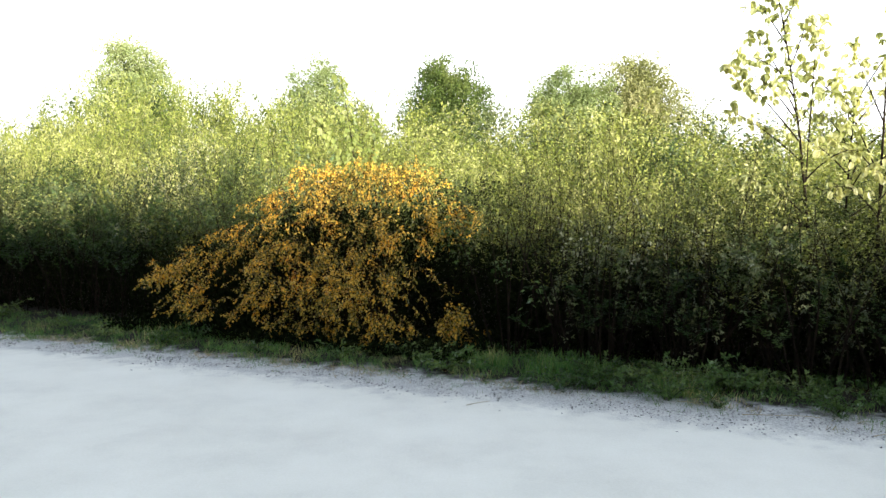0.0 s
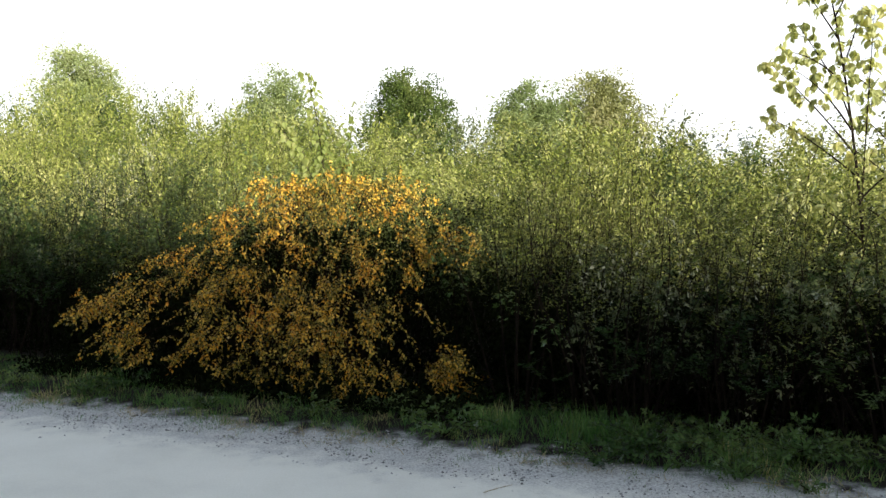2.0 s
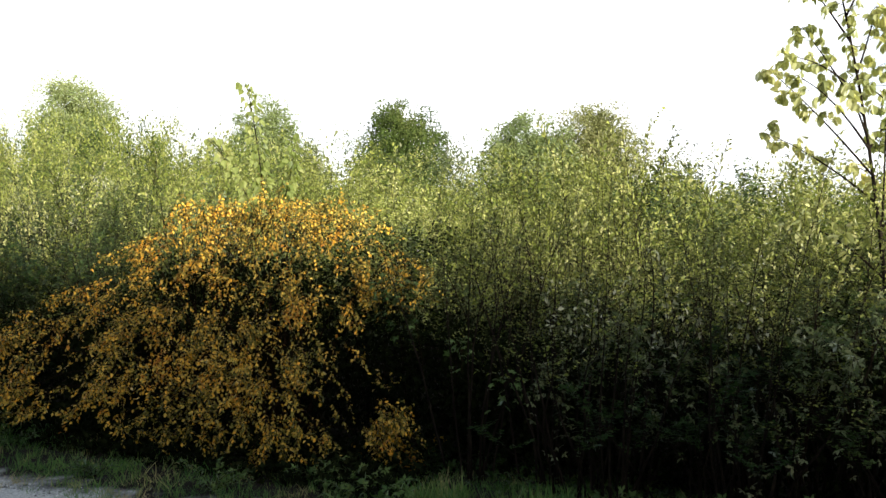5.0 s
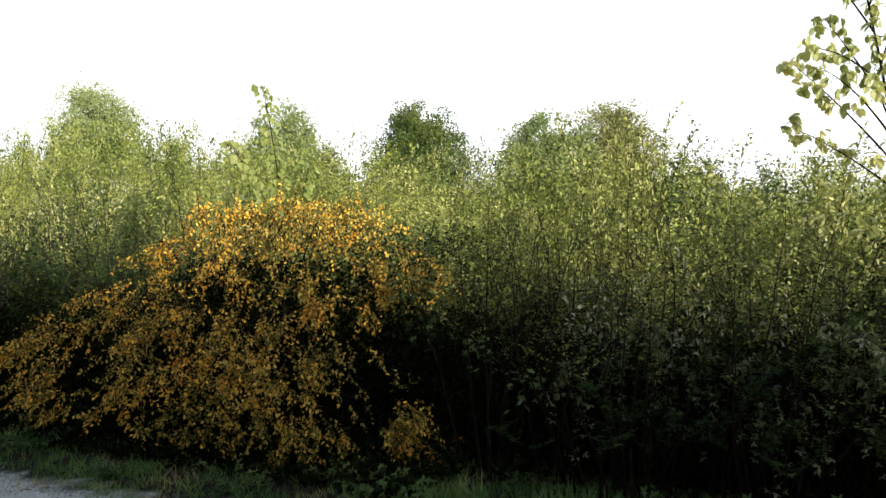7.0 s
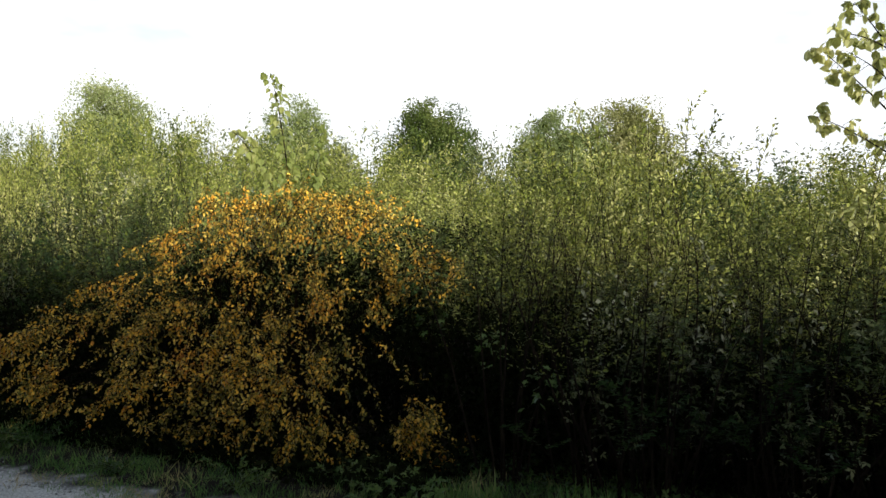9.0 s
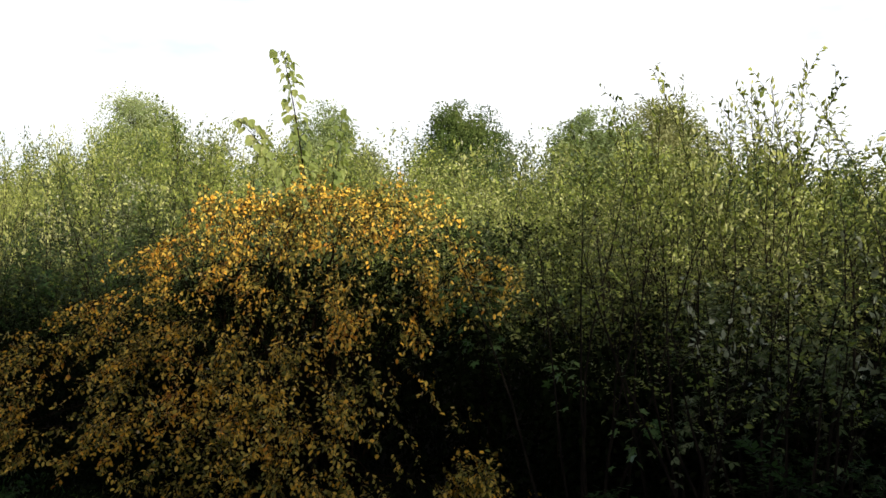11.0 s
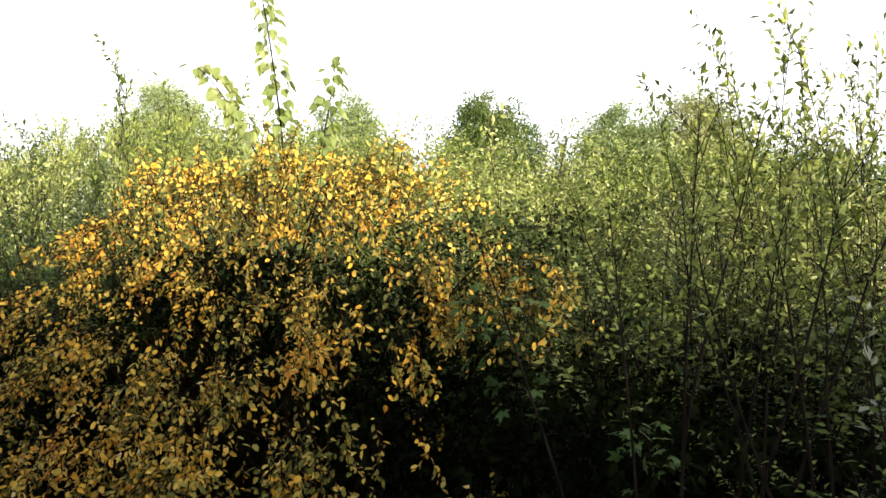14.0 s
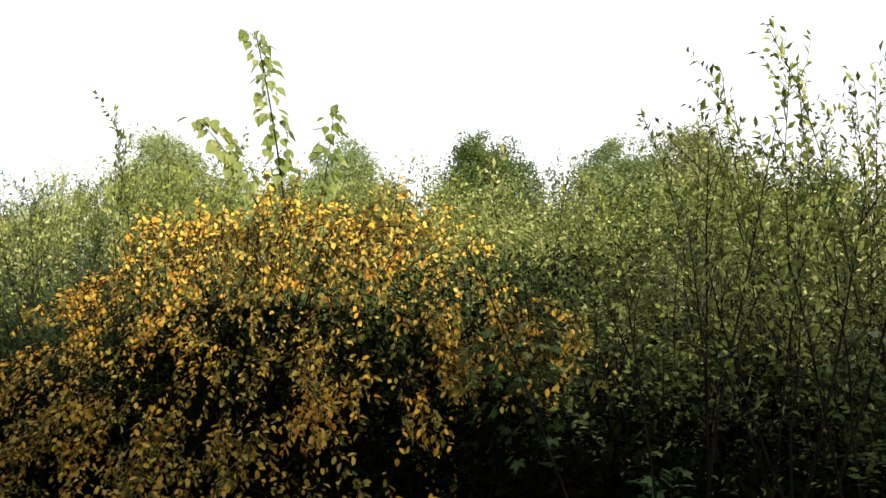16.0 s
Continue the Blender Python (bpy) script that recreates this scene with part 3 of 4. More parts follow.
def thicket():
    rng = np.random.default_rng(5)
    text_s = "upright sallow shrub with small yellow-green leaves on thin dark stems"
    text_g = "grey-leaved willow shrub with pale undersides on upright stems"
    text_b = "dense bright green shrub with broad leaves among the willows"

    def family(tall, size, split, detail, n, spread, twig=0.34, low=0.2, gap=0.02):
        """Three sallows, two grey willows and a broadleaf shrub; near ones with every stem apart, far ones simpler."""
        out = []
        for k in range(3):
            out.append(make_shrub("sallow_shrub", 20 + k, tall * (1 + 0.05 * k), spread, n, SALLOW, LANCE, 0.031 * size, gap * size, low, text_s, wide=1.55, twig=twig, split=split, detail=detail, thick=1.5 if split else 1.0, fill=0.6 if split else 1.0, lift=0.45 if split else 0.2))
        for k in range(2):
            out.append(make_shrub("willow_shrub", 40 + k, tall * (1 + 0.06 * k), spread, n, GREYLEAF, LANCE, 0.038 * size, gap * size, low, text_g, wide=1.5, twig=twig, split=split, detail=detail, thick=1.5 if split else 1.0, fill=0.6 if split else 1.0, lift=0.45 if split else 0.2))
        # near shrubs take the darker leaf: the front's shade is in its colour
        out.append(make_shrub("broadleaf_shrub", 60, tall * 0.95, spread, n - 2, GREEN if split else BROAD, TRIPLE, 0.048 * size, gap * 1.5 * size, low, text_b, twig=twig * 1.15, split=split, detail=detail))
        return [a for a, b in out]
    # name: shrubs, their usual height
    sets = {"near": (family(1.9, 0.9, True, 2, 11, 0.45, low=0.68, gap=0.021), 1.85), "mid": (family(2.4, 1.12, False, 1, 13, 0.55, 0.4, 0.5, 0.021), 2.35),
            "far": (family(3.0, 1.75, False, 0, 13, 0.85, 0.5, 0.35, 0.022), 2.95), "deep": (family(4.0, 2.2, False, 0, 13, 1.0, 0.62, 0.4, 0.022), 3.9), "distant": (family(5.5, 3.6, False, 0, 11, 1.9, 0.9, 0.5, 0.021), 5.4)}
    used = set()

    def plant(which, i, u, c, high, w=1.0):
        kinds, usual = sets[which]
        m = Matrix.LocRotScale(uc(u, c), Euler((0, 0, rng.uniform(0, 6.28))), Vector((w, w, high / usual)))
        if (which, i) in used:
            return copy_thing(kinds[i], m)
        used.add((which, i))
        kinds[i].matrix_basis = m
        return kinds[i]
    c = 7.3
    while c < 33:
        which = "near" if c < 8.2 else "mid" if c < 11 else "far" if c < 15 else "deep" if c < 20.5 else "distant"
        gap = {"near": 0.6, "mid": 0.85, "far": 1.3, "deep": 1.6, "distant": 2.9}[which]
        lo, hi = -12.2 - (min(c, 20) - 7) * 1.6 - max(0, c - 20) * 1.0, (3.0 if c < 11 else 1.8) + (c - 7) * 0.35
        u = lo + rng.uniform(0, gap)
        while u < hi:
            uu, cc = u + rng.normal(0, gap * 0.2), c + rng.normal(0, gap * 0.15)
            u += gap * rng.uniform(0.85, 1.15)
            if -8.1 < uu < (-3.35 if cc > 7.8 else -2.6) and cc < 8.0:         # the amber bush stands here
                continue
            x = uc(uu, cc).x * min(1.0, 14.0 / cc)
            high = float(np.interp(cc, (7.2, 7.8, 8.6, 10), (1.45, 1.85, 2.1, 2.45)))
            high += max(0, cc - 10) * float(np.interp(x, (-9, -5, 0, 4), (0.335, 0.287, 0.19, 0.125)))
            high += float(np.interp(x, (-7, -5, -4, -3.2, -2.2), (0.9, 0.85, 0.7, 0.4, 0.0))) * float(np.interp(cc, (8, 9, 10.5, 13), (0.3, 1, 1, 0.1)))
            high *= rng.uniform(0.88, 1.03)
            if uu < -6.2 and cc < 11.5:
                i = int(rng.choice([5, 3, 4, 0, 1], p=[0.44, 0.13, 0.13, 0.15, 0.15]))
            elif cc < 7.9:
                i = int(rng.choice([1, 2, 3, 4, 5], p=[0.25, 0.25, 0.2, 0.2, 0.1]))
            elif cc > 10.5:
                i = int(rng.choice([0, 1, 2, 3], p=[0.33, 0.31, 0.28, 0.08]))
            else:
                i = int(rng.choice([0, 1, 2, 3, 4, 5], p=[0.28, 0.25, 0.25, 0.11, 0.11, 0.0] if which == "near" else [0.26, 0.24, 0.24, 0.11, 0.10, 0.05]))
            plant(which, i, uu, cc, high, rng.uniform(0.9, 1.15))
        c += gap * 0.75
    end = np.random.default_rng(6)                       # the thicket goes on along the road
    for c in (7.5, 8.1, 8.8, 9.6, 10.4):
        for u in np.arange(3.2 + max(0, c - 8) * 0.35, 8.0, 0.8):
            i = int(end.integers(0, 5))
            copy_thing(sets["mid"][0][i], Matrix.LocRotScale(uc(u + end.normal(0, 0.15), c), Euler((0, 0, end.uniform(0, 6.28))), Vector((1, 1, end.uniform(0.75, 0.95)))))
    u = -2.1                                           # a low front row along the verge
    while u < 2.2:
        plant("near", 5, u, 7.2 + rng.normal(0, 0.08), rng.uniform(0.8, 1.2), rng.uniform(0.8, 1.05))
        u += rng.uniform(0.7, 1.1)
    for which, c, high in (("near", 8.4, 1.95), ("mid", 9.6, 2.3), ("far", 13.0, 2.9), ("deep", 17.0, 3.7), ("distant", 25.0, 4.8)):     # every kind grows somewhere
        for i in range(6):
            if (which, i) not in used:
                plant(which, i, -6.2 + 0.7 * i, c, high)
    # bare-stemmed willows along the front, leafy only at the top
    text_b = "tall willow shrub with dark bare stems and a leafy top"
    sets["bare"] = ([make_shrub("bare_willow", 75 + k, 2.3, 0.42, 8, SALLOW, LANCE, 0.034, 0.024, 0.72, text_b, twig=0.3, wide=1.5, split=True, thick=1.5)[0] for k in range(3)], 2.2)
    for k in range(9):
        plant("bare", k % 3, -3.0 + 0.55 * k + rng.normal(0, 0.08), rng.uniform(7.15, 7.5), rng.uniform(1.9, 2.25), rng.uniform(0.8, 1.1))
    # willows whose silvery leaf backs show, at the front
    text_p = "small willow with silvery pale leaves at the thicket's front"
    sets["pale"] = ([make_shrub("pale_willow", 86 + k, 1.6, 0.2, 4, PALE, LANCE, 0.05, 0.03, 0.72, text_p, twig=0.2, wide=1.5, split=True, fill=0.8)[0] for k in range(2)], 1.55)
    for k, (u, c, h) in enumerate(((-2.3, 7.45, 1.66), (-2.05, 7.5, 1.55), (-1.15, 7.4, 1.45), (-1.7, 7.5, 1.75), (-8.9, 7.6, 1.55))):
        plant("pale", k % 2, u, c, h, rng.uniform(0.8, 1.0))
    # thin shoots that stand out above the rest
    text_t = "thin upright willow shoots with sparse leaves above the thicket"
    sets["shoot"] = ([make_shrub("willow_shoot", 66 + k, 2.6, 0.24, 4, SALLOW, LANCE, 0.044, 0.022, 0.5, text_t, twig=0.26, wide=1.35, split=True, thick=0.6) for k in range(3)], 2.6)
    sets["shoot"] = ([a for a, b in sets["shoot"][0]], 2.6)
    spots = [(-3.77, 9.38, 2.95), (-3.18, 9.06, 3.0), (-3.3, 9.2, 2.8), (-2.8, 8.97, 2.75), (-2.55, 8.7, 2.85), (-3.05, 8.9, 2.9), (-2.65, 8.5, 2.75), (-2.4, 8.75, 2.9), (-4.47, 9.0, 2.8), (-2.3, 8.5, 2.7), (-1.9, 8.6, 2.75), (-1.3, 8.3, 2.65), (-0.7, 8.3, 2.65), (-6.37, 8.05, 2.95), (-7.03, 7.95, 2.95), (-6.7, 8.2, 2.7)]
    spots += [(-7.3 - 0.36 * k + rng.normal(0, 0.1), 8.3 + 0.08 * k + rng.normal(0, 0.25), 2.6 + 0.06 * k + rng.normal(0, 0.1)) for k in range(12)]
    for k, (u, c, h) in enumerate(spots):
        plant("shoot", k % 3, u, c, h, rng.uniform(0.8, 1.1))


thicket()


# ---- the young poplar behind the amber bush ----
def make_poplar():
    rng = np.random.default_rng(31)
    tree = tagged(new("young_poplar"), "slender young poplar with pale heart-shaped leaves behind the amber bush", "sapling")
    stalks, one = Tubes(3), single_leaf("leaf", HEART)
    lines = [("trunk", curve_pts((-1.05, 9.82, 0), (-1.02, 9.8, 1.9), (-1.33, 9.87, 3.2), 14), 0.013, 0.003, 1.55),
             ("branch", curve_pts((-1.08, 9.81, 1.75), (-0.92, 9.9, 2.05), (-0.87, 9.96, 2.72)), 0.006, 0.002, 1.9),
             ("branch", curve_pts((-1.1, 9.82, 1.7), (-1.42, 9.8, 2.45), (-1.68, 9.85, 2.66)), 0.006, 0.002, 1.9)]
    for name, pts, r0, r1, low in lines:
        t = Tubes(6)
        t.add(pts, r0, r1)
        limb, leaves = part(name, t.mesh(name), BARK, tree), Leaves(HEART, rng)
        length = np.linalg.norm(np.diff(pts, axis=0), axis=1).sum()
        for f in np.arange(0, 1.0, 0.0105 / length):
            p, d = along(pts, [f])
            if p[0][2] < low or rng.uniform() < 0.12:
                continue
            a = rng.uniform(0, 6.28)
            out = np.array((math.cos(a), math.sin(a) * 0.6, 0.35))
            stalk = curve_pts(p[0], p[0] + out * 0.045, p[0] + out * rng.uniform(0.04, 0.08) + (0, 0, 0.005), 4)
            stalks.add(stalk, 0.0012, 0.0008)
            leaves.add(stalk[-1], out * (1, 1, 0) * 0.6 + (0, 0, -0.75) + rng.normal(0, 0.25, 3), rng.uniform(0.07, 0.11) * (1 - 0.25 * f))
        hang_leaves(rng, leaves, one, POPLAR, limb)
    part("twigwork", stalks.mesh("twigwork"), BARK, tree, kind="stuff")


make_poplar()


# ---- the saplings over the thicket ----
def make_sapling(seed, base, height, lean, branches, label):
    rng = np.random.default_rng(seed)
    tree = tagged(new("sapling"), label, "sapling", "saplings")
    sticks = Tubes(4)
    b = np.array(base, float)
    top = b + (*lean, height)
    line = curve_pts(b, b + (-0.02, 0, height * 0.5), top, 14)
    t = Tubes(7)
    t.add(line, 0.022, 0.004)
    trunk = part("trunk", t.mesh("trunk"), BARK, tree)
    limbs = [(trunk, line[8:], 0.25)]
    for f, dx, dy, dz, bow in branches:
        p, d = along(line, [f])
        pts = curve_pts(p[0], p[0] + (dx * 0.55, dy * 0.5, dz * 0.5 + bow), p[0] + (dx, dy, dz))
        br = Tubes(5)
        br.add(pts, 0.009, 0.002)
        limbs.append((part("branch", br.mesh("branch"), BARK, tree), pts, 0.4))
    one = single_leaf("leaf", (OVAL[0] * (1, 1.35, 1.2), OVAL[1]))
    for limb, pts, bare in limbs:
        leaves = Leaves(OVAL, rng)
        length = np.linalg.norm(np.diff(pts, axis=0), axis=1).sum()
        for f in 1 - (1 - bare) * np.linspace(0, 1, max(3, int(length * (1 - bare) / 0.032))) ** 1.3:      # fuller to the tips
            p, d = along(pts, [f])
            tw = grow(rng, p[0], rng.normal(0, 0.6, 3) + d[0] * 0.4, rng.uniform(0.06, 0.16), 3, 0.1, (0, 0, -2))
            sticks.add(tw, 0.002, 0.001)
            n = int(rng.integers(2, 6))
            q, e = along(tw, rng.uniform(0.4, 1, n))
            leaves.add(q, rng.normal(0, 0.5, (n, 3)) + (0, 0, -0.7), rng.uniform(0.055, 0.095, n))
        hang_leaves(rng, leaves, one, SAPLING, limb)
    part("twigwork", sticks.mesh("twigwork"), BARK, tree, kind="stuff")


make_sapling(71, (3.72, 7.84, 0), 3.95, (-0.42, 0.12), [
    (0.42, 0.12, 0.05, 1.75, 0.3), (0.55, -0.6, 0.35, 0.85, 0.1), (0.5, -0.5, 0.6, 0.6, 0.1), (0.6, -0.5, 0.0, 0.5, 0.15), (0.7, -0.5, 0.1, 0.3, 0.15), (0.62, -0.35, -0.3, 0.3, 0.1), (0.66, -0.3, 0.3, 0.75, 0.05), (0.74, 0.22, 0.1, 0.55, 0.0), (0.8, -0.3, 0.1, 0.5, 0.05), (0.85, 0.15, -0.1, 0.4, 0.0),
    (0.6, 0.5, 0.2, 0.5, 0.1), (0.45, 0.45, -0.2, 0.3, 0.2), (0.34, -0.3, -0.35, -0.35, 0.3), (0.36, -0.6, 0.1, 0.4, 0.15)],
    "young tree with pale drooping leaves rising above the thicket")
make_sapling(72, (4.5, 8.05, 0), 4.0, (0.1, 0.0), [
    (0.45, -0.4, 0.0, 0.8, 0.1), (0.6, -0.35, 0.0, 0.8, 0.0), (0.7, 0.4, 0.0, 0.6, 0.0), (0.5, 0.3, -0.2, 0.6, 0.0), (0.45, -0.6, -0.2, 0.4, 0.2), (0.35, -0.6, -0.1, 0.3, 0.3), (0.4, 0.5, 0.0, 0.5, 0.1), (0.38, -0.2, -0.5, 0.4, 0.2)],
    "second young tree with sparse drooping leaves at the thicket's edge")
make_sapling(73, (4.3, 8.35, 0), 2.75, (0.1, 0.0), [
    (0.5 + 0.045 * k, 0.62 * math.cos(2.4 * k), 0.4 * math.sin(2.4 * k), 0.3 + 0.03 * k, 0.15) for k in range(11)],
    "bushy young tree with large soft green leaves in the thicket")


# ---- trees far behind, and unseen trees added to shade the road ----
def make_tree(name, seed, height, crown_r, crown_h, leaf, clumps, per, label, mat=FAR, group="far trees", squash=1.0):
    rng = np.random.default_rng(seed)
    tree = tagged(new(name), label, "tree", group)
    t = Tubes(8)
    trunk = grow(rng, (0, 0, 0), (0, 0, 1), height * 0.8, 8, 0.04)
    t.add(trunk, 0.022 * height, 0.006 * height)
    part("trunk", t.mesh("trunk"), TRUNK, tree)
    leaves = Leaves(DIAMOND, rng)
    low = height - crown_h
    for i in range(clumps):
        g = unit(rng.normal(0, 1, 3)) * (0.86 * rng.uniform(0.02, 1) ** 0.5 + 0.12 * rng.uniform(-1, 1))
        z = low + crown_h * (0.5 + 0.52 * g[2])
        flare = 1.22 - 0.3 * g[2]
        p = np.array((g[0] * crown_r * flare, g[1] * crown_r * squash * flare, z))
        if i % 4 == 0:
            q, d = along(trunk, [min(0.95, max(0.2, (z - 0.15 * height) / (height * 0.8)))])
            limb = Tubes(5)
            limb.add(curve_pts(q[0], (q[0] + p) / 2 + (0, 0, -0.04 * height), p, 6), 0.004 * height, 0.0008 * height)
            part("limb", limb.mesh("limb"), TRUNK, tree)
        size = crown_r * rng.uniform(0.15, 0.4)
        g = np.clip(rng.normal(0, 0.5, (per, 3)), -0.8, 0.8) * (size, size, size * 0.7)
        leaves.add(p + g, unit(g) + rng.normal(0, 0.6, (per, 3)) + (0, 0, -0.2), leaf * rng.uniform(0.7, 1.3, per))
    part("crown", leaves.mesh("crown"), mat, tree, kind="stuff")
    return tree


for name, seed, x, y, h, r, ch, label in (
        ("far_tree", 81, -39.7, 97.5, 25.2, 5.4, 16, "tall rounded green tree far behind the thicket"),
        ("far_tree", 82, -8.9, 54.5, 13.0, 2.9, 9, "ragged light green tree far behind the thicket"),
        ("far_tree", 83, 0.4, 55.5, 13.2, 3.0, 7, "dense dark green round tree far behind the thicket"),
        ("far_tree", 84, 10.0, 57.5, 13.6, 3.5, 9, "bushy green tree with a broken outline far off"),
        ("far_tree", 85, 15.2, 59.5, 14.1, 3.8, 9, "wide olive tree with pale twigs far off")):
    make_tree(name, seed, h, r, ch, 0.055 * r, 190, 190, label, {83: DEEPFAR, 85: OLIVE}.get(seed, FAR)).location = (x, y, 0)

# unseen belt added behind the camera to block low sun and sky light
wood = make_tree("roadside_tree", 90, 6.9, 1.9, 6.8, 0.36, 80, 42, "unseen dark green tree added to shade road and thicket", GREEN, "wood along the road")
wood.location = uc(-27.5, -6.5)
wr = np.random.default_rng(91)
spots = [(-26 + 1.3 * i, -6.2 if i % 2 else -7.6) for i in range(58)]
# rows added across both road ends cut the sky's side light
spots += [(24.5 + 0.5 * (i % 2), -4.9 + 1.3 * i) for i in range(10)] + [(-24.5 - 0.5 * (i % 2), -4.9 + 1.3 * i) for i in range(9)]
for u, c in spots:
    # a little taller where their shadow meets the amber bush
    tall = 1.31 + 0.03 * (10 < u < 21)
    copy_thing(wood, Matrix.LocRotScale(uc(u, c), Euler((0, 0, wr.uniform(0, 6.28))), Vector((1.1, 1.1, tall * wr.uniform(0.97, 1.03)))))


# ---- the verge ----
def make_grass():
    rng = np.random.default_rng(101)
    blades = Leaves(GRASS, rng)
    for i in range(6200):
        u, c = rng.uniform(-14, 4.0), 0.12 + 1.8 * rng.uniform(0, 1) ** 1.3
        c += edge(u)
        thick = noise.noise((u * 0.9, c * 1.4, 3.0))
        front = edge(u) + 0.36 + 0.3 * noise.noise((u * 1.1, 0, 9.0))
        if c < front and rng.uniform() > 0.10:
            continue
        if thick < -0.25 and rng.uniform() < 0.7:
            continue
        if c > 6.75 and -7.6 < u < -3.4 and rng.uniform() < 0.85:       # hardly any grass under the bush
            continue
        n = int(rng.integers(6, 14))
        base = np.array(uc(u, c, rise(u, c))) + rng.normal(0, 0.03, (n, 3)) * (1, 1, 0)
        long = rng.uniform(0.03, 0.07) * (1 + 0.9 * max(0, thick)) * (0.6 if c < front + 0.15 else 1.0)
        blades.add(base, rng.normal(0, 0.5, (n, 3)) * (1, 1, 0.2) + (0, 0, 0.9), long * rng.uniform(0.6, 1.5, n))
    for u, c, r, h in ((-2.35, 6.55, 0.28, 0.2), (-2.0, 6.5, 0.2, 0.17), (-3.0, 6.6, 0.25, 0.16), (-6.9, 6.3, 0.3, 0.16), (-1.2, 6.3, 0.2, 0.16)):     # taller tufts
        n = 320
        base = np.array(uc(u, c, 0.02)) + rng.normal(0, r * 0.5, (n, 3)) * (1, 1, 0)
        blades.add(base, rng.normal(0, 0.3, (n, 3)) * (1, 1, 0.2) + (0, 0, 1), h * rng.uniform(0.5, 1.2, n))
    m = blades.mesh("verge_grass", 0.65)
    m.materials.append(BLADE)
    tagged(new("verge_grass", m), "short green verge grass with some dry blades", "grass", kind="stuff")


def make_dry_grass():
    rng = np.random.default_rng(181)
    blades = Leaves(GRASS, rng)
    for i in range(900):
        u = rng.uniform(-9, 3.0)
        c = edge(u) + rng.normal(0.5, 0.1)
        if noise.noise((u * 1.7, c * 2.0, 6.0)) < 0.05 - 0.2 * (u > -0.5):
            continue
        n = int(rng.integers(4, 9))
        base = np.array(uc(u, c, rise(u, c))) + rng.normal(0, 0.03, (n, 3)) * (1, 1, 0)
        blades.add(base, rng.normal(0, 0.8, (n, 3)) * (1, 1, 0.2) + (0, 0, 0.5), rng.uniform(0.03, 0.09, n))
    m = blades.mesh("dry_grass", 0.7)
    m.materials.append(STRAW)
    tagged(new("dry_grass", m), "short dry straw-coloured grass along the gravel edge", "grass", kind="stuff")


def make_hanging_bramble(seed):
    """Thin canes that arch out of the thicket and hang over its foot, leafy along their outer half."""
    rng = np.random.default_rng(seed)
    bramble = tagged(new("hanging_bramble"), "bramble with grey-green leaves hanging over the thicket's dark foot", "bramble", "hanging brambles")
    leaves = Leaves(TRIPLE, rng)
    for k in range(5):
        a = -1.57 + rng.normal(0, 0.5)
        reach, top = rng.uniform(0.3, 0.55), rng.uniform(0.75, 1.25)
        tip = np.array((math.cos(a) * reach, math.sin(a) * reach, top * rng.uniform(0.2, 0.75)))
        line = curve_pts((0, 0, 0), (tip[0] * 0.5, tip[1] * 0.5, top * 1.5), tip, 12)
        t = Tubes(4)
        t.add(line, 0.0028, 0.001)
        part("cane", t.mesh("cane"), CANE, bramble)
        leafy(rng, leaves, line[5:], 0.03, 0.036, 0.0, 0.2, 0.5, 0.4)
        for f in rng.uniform(0.5, 1.0, 4):
            p, d = along(line, [f])
            tw = grow(rng, p[0], rng.normal(0, 1, 3), rng.uniform(0.08, 0.2), 4, 0.15, (0, 0, -1.5))
            leafy(rng, leaves, tw, 0.028, 0.034, 0.2, 0.3, 0.5, 0.4)
    part("foliage", leaves.mesh("foliage", 1.1), GREYWEED, bramble, kind="stuff")
    return bramble


def make_hanging_brambles():
    rng = np.random.default_rng(191)
    turn = math.atan2(ALONG[1], ALONG[0])
    kinds = [make_hanging_bramble(192 + k) for k in range(4)]
    for i in range(15):
        u, c = -2.6 + 0.33 * i + rng.normal(0, 0.12), rng.uniform(7.3, 7.65)
        m = Matrix.LocRotScale(uc(u, c, rise(u, c)), Euler((0, 0, turn + rng.normal(0, 0.4))), Vector((1, 1, 1)) * rng.uniform(0.8, 1.15))
        if i < 4:
            kinds[i].matrix_basis = m
        else:
            copy_thing(kinds[i % 4], m)


def make_weed(seed, tall, n, size, label, shape=TRIPLE):
    rng = np.random.default_rng(seed)
    weed = tagged(new("bramble"), label, "weed", "verge weeds")
    leaves = Leaves(shape, rng)
    for i in range(n):
        a = rng.uniform(0, 6.28)
        pts = grow(rng, (0, 0, 0), (math.cos(a), math.sin(a), 1.2), tall * rng.uniform(0.6, 1.3), 6, 0.1, (0, 0, -3.5))
        pts[:, 2] = np.maximum(pts[:, 2], 0.015)
        t = Tubes(4)
        t.add(pts, 0.003, 0.001)
        part("runner", t.mesh("runner"), CANE, weed)
        leafy(rng, leaves, pts, 0.026, size, 0.15, 0.4, -0.25)
    part("foliage", leaves.mesh("foliage", 1.15), WEED, weed, kind="stuff")
    return weed


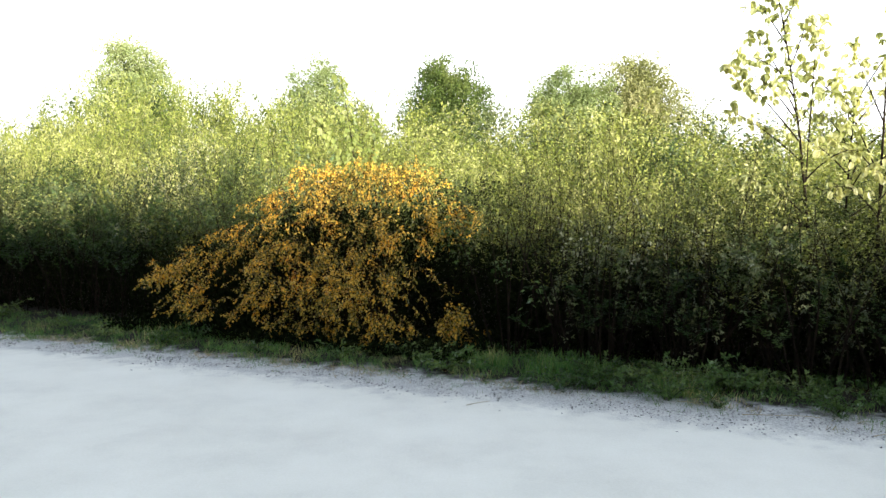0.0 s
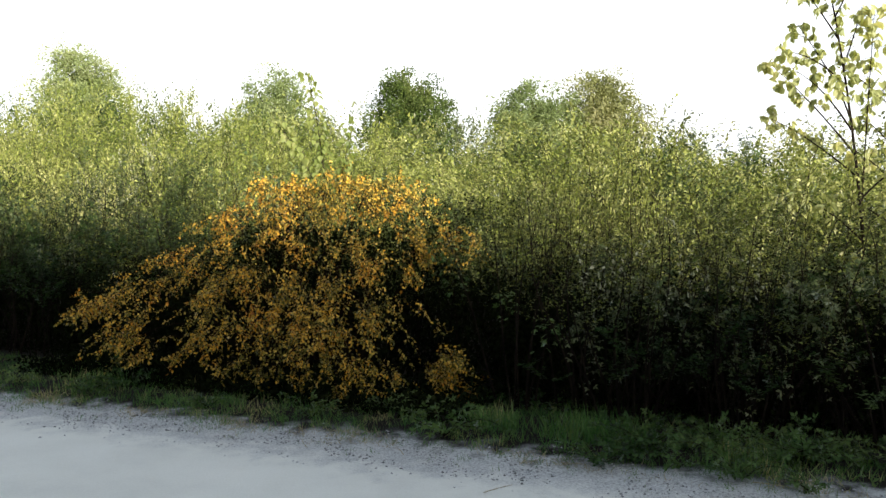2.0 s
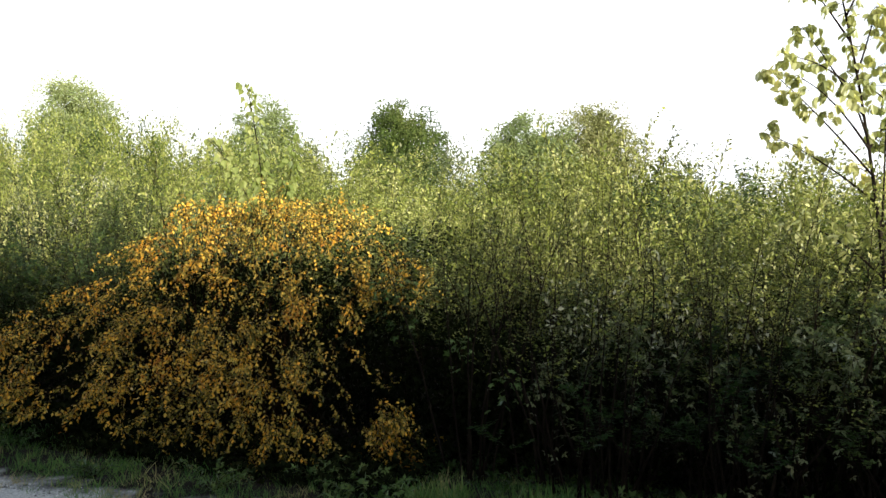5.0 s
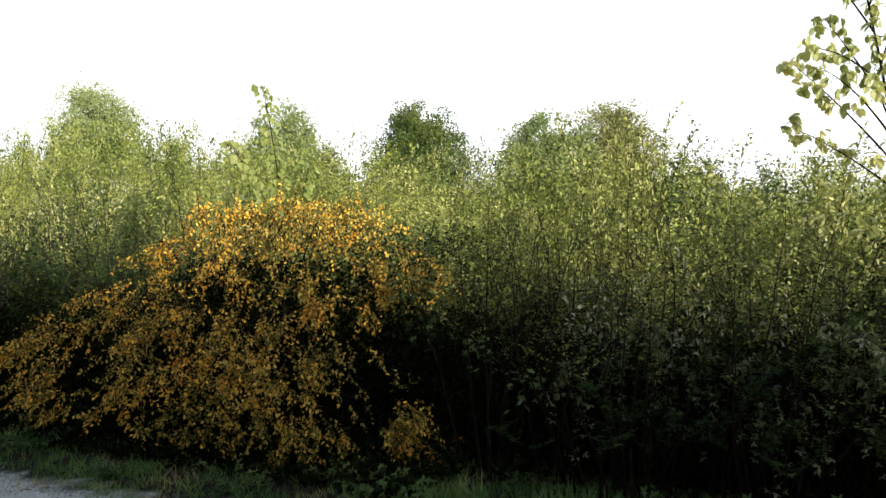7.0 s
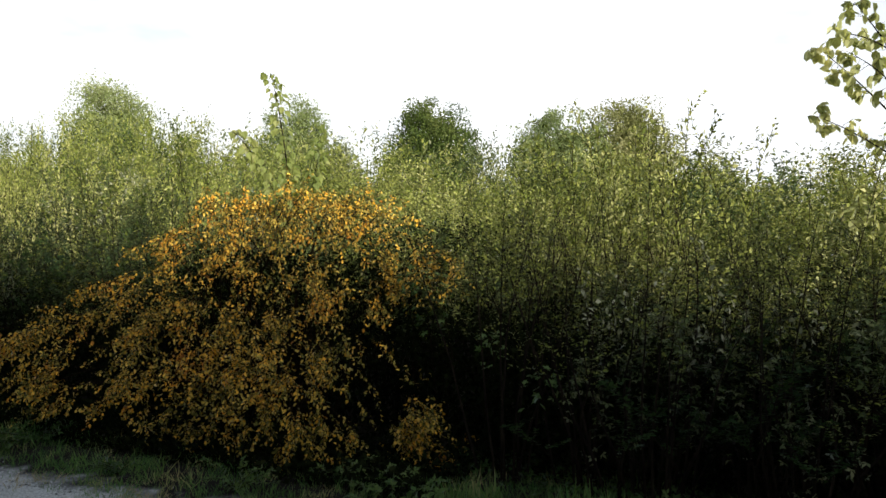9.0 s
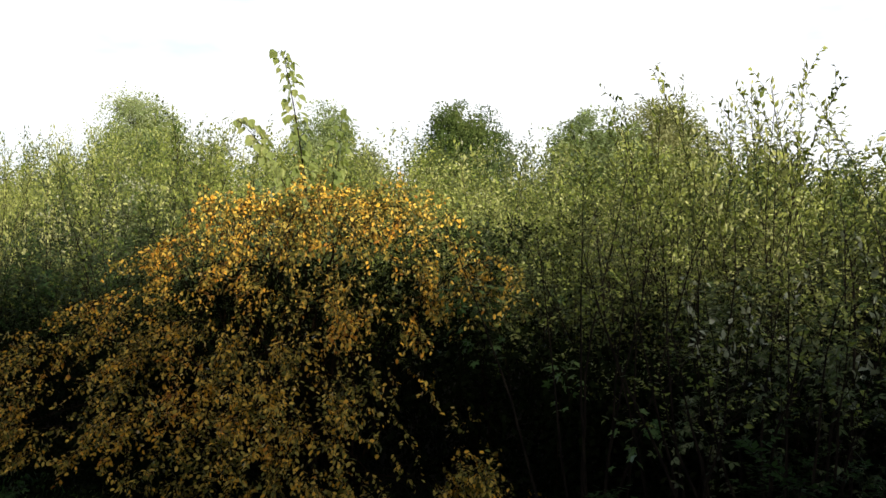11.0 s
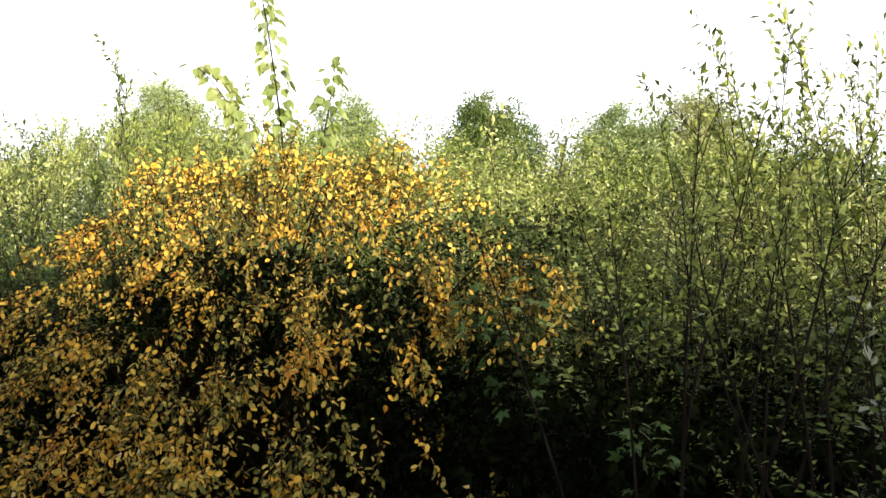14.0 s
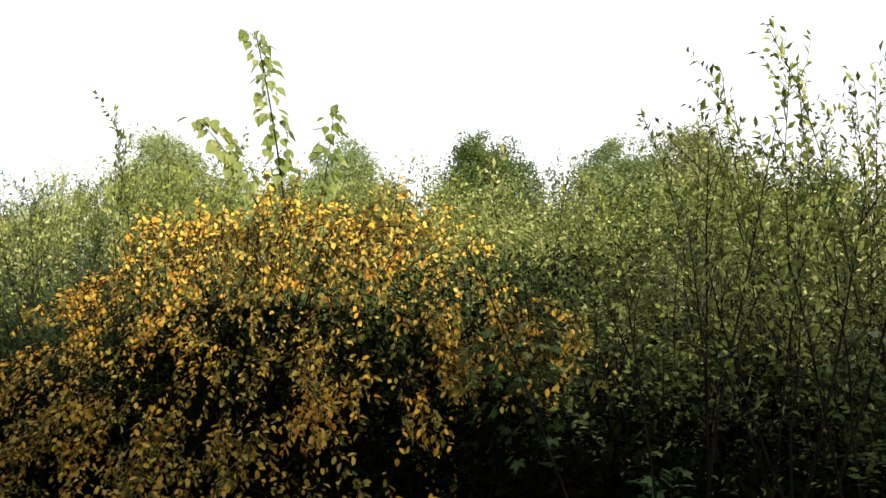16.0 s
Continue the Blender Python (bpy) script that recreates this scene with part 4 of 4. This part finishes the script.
def make_weeds():
    rng = np.random.default_rng(111)
    kinds = [make_weed(120 + k, 0.26 + 0.05 * k, 10, 0.036, "low bramble with toothed green leaves on the verge") for k in range(3)]
    tall = make_weed(130, 1.15, 9, 0.036, "taller bramble arching out of the thicket's foot", LOBED)
    spots = [(rng.uniform(-2.2, 1.6), EDGE + rng.uniform(0.5, 1.3)) for _ in range(40)] + [(rng.uniform(-11, -2), EDGE + rng.uniform(0.6, 1.3)) for _ in range(14)]
    for i, (u, c) in enumerate(spots):
        m = Matrix.LocRotScale(uc(u, c, rise(u, c)), Euler((0, 0, rng.uniform(0, 6.28))), Vector((1, 1, 1)) * rng.uniform(0.75, 1.2))
        if i < 3:
            kinds[i].matrix_basis = m
        else:
            copy_thing(kinds[i % 3], m)
    for i in range(16):
        u, c = rng.uniform(-3.2, 2.2), rng.uniform(6.95, 7.5)
        m = Matrix.LocRotScale(uc(u, c, rise(u, c)), Euler((0, 0, rng.uniform(0, 6.28))), Vector((1, 1, 1)) * rng.uniform(0.8, 1.3))
        if i == 0:
            tall.matrix_basis = m
        else:
            copy_thing(tall, m)


def make_pebbles():
    rng = np.random.default_rng(141)
    form = np.array([(1, 0, 0), (0, 1, 0), (-1, 0, 0), (0, -1, 0), (0, 0, 0.7), (0, 0, -0.5)])
    faces = [(0, 1, 4), (1, 2, 4), (2, 3, 4), (3, 0, 4), (1, 0, 5), (2, 1, 5), (3, 2, 5), (0, 3, 5)]
    v, f = [], []
    for i in range(7500):
        u = rng.uniform(-11, 2)
        c = edge(u) + rng.normal(0.25, 0.17)
        if noise.noise((u * 2.6, c * 3.4, 2.0)) < -0.08:
            continue
        a, s = rng.uniform(0, 6.28), rng.uniform(0.004, 0.013)
        k = form * s * rng.uniform(0.7, 1.3, (6, 1)) * (1, rng.uniform(0.6, 1), 0.8)
        x = k[:, 0] * math.cos(a) - k[:, 1] * math.sin(a)
        y = k[:, 0] * math.sin(a) + k[:, 1] * math.cos(a)
        p = np.array(uc(u, c, rise(u, c) + 0.2 * s))
        f += [tuple(len(v) + j for j in t) for t in faces]
        v += (np.stack([x, y, k[:, 2]], 1) + p).tolist()
    m = bpy.data.meshes.new("loose_gravel")
    m.from_pydata(v, [], f)
    m.materials.append(PEBBLE)
    tagged(new("loose_gravel", m), "loose grey gravel along the edge of the track", "gravel", kind="stuff")


def make_straws():
    rng = np.random.default_rng(151)
    places = [(0.15, 5.85, 0.22, 25), (2.1, 5.55, 0.3, -18), (2.35, 5.5, 0.26, -25), (2.75, 5.05, 0.2, 10), (1.2, 6.25, 0.2, 60), (-0.3, 6.6, 0.18, 100), (1.75, 5.9, 0.24, -40), (-1.6, 7.25, 0.18, 40), (0.7, 6.3, 0.16, -10)]
    for x, y, ln, turn in places:
        a = radians(turn)
        t = Tubes(4)
        t.add(curve_pts((0, 0, 0.006), (math.cos(a) * ln * 0.5, math.sin(a) * ln * 0.5, 0.018), (math.cos(a + 0.15) * ln, math.sin(a + 0.15) * ln, 0.006), 5), 0.003, 0.0015)
        m = t.mesh("dry_stalk")
        m.materials.append(STRAW)
        ob = tagged(new("dry_stalk", m), "dry straw-coloured grass stalk lying on the gravel", "stalk", "dry stalks")
        c = x * ACROSS[0] + y * ACROSS[1]
        ob.location = (x, y, rise(x * ALONG[0] + y * ALONG[1], c))


def make_shade_leaves():
    """Near-black leaves that put deep shade into the thicket's foot by colour."""
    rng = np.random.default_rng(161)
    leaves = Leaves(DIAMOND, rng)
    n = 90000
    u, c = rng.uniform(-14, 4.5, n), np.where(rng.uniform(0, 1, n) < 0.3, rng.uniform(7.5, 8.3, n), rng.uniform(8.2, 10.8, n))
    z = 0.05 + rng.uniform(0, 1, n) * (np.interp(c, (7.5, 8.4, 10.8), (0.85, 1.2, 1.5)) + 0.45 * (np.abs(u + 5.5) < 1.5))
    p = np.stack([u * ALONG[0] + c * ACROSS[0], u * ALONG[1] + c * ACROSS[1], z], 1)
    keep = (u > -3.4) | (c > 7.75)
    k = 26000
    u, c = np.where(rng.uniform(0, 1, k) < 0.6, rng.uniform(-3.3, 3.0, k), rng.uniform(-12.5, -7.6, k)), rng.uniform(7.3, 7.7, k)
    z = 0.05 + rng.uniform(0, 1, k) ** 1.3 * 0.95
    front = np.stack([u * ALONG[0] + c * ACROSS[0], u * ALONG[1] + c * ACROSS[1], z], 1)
    k = 14000                                          # and low near-black leaves that darken the ground under the bush
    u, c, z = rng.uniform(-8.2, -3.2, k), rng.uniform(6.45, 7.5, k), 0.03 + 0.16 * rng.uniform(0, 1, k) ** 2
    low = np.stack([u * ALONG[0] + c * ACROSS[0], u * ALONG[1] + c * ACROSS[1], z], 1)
    k = 20000                                           # a wall of near-black leaves, so gaps in the bush read as shade
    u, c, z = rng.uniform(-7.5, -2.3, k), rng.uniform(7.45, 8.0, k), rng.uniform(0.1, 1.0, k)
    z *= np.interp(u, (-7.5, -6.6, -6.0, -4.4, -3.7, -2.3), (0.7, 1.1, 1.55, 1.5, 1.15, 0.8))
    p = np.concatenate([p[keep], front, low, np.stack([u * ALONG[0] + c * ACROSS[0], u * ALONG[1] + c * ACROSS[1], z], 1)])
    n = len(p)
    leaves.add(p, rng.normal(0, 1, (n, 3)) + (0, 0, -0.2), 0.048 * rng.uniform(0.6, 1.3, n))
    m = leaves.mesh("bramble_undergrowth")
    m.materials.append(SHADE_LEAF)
    tagged(new("bramble_undergrowth", m), "near-black leaves standing in for deep shade at the thicket's foot", "undergrowth", kind="stuff")


make_shade_leaves()
make_grass()
make_dry_grass()
make_hanging_brambles()
make_weeds()
make_pebbles()
make_straws()
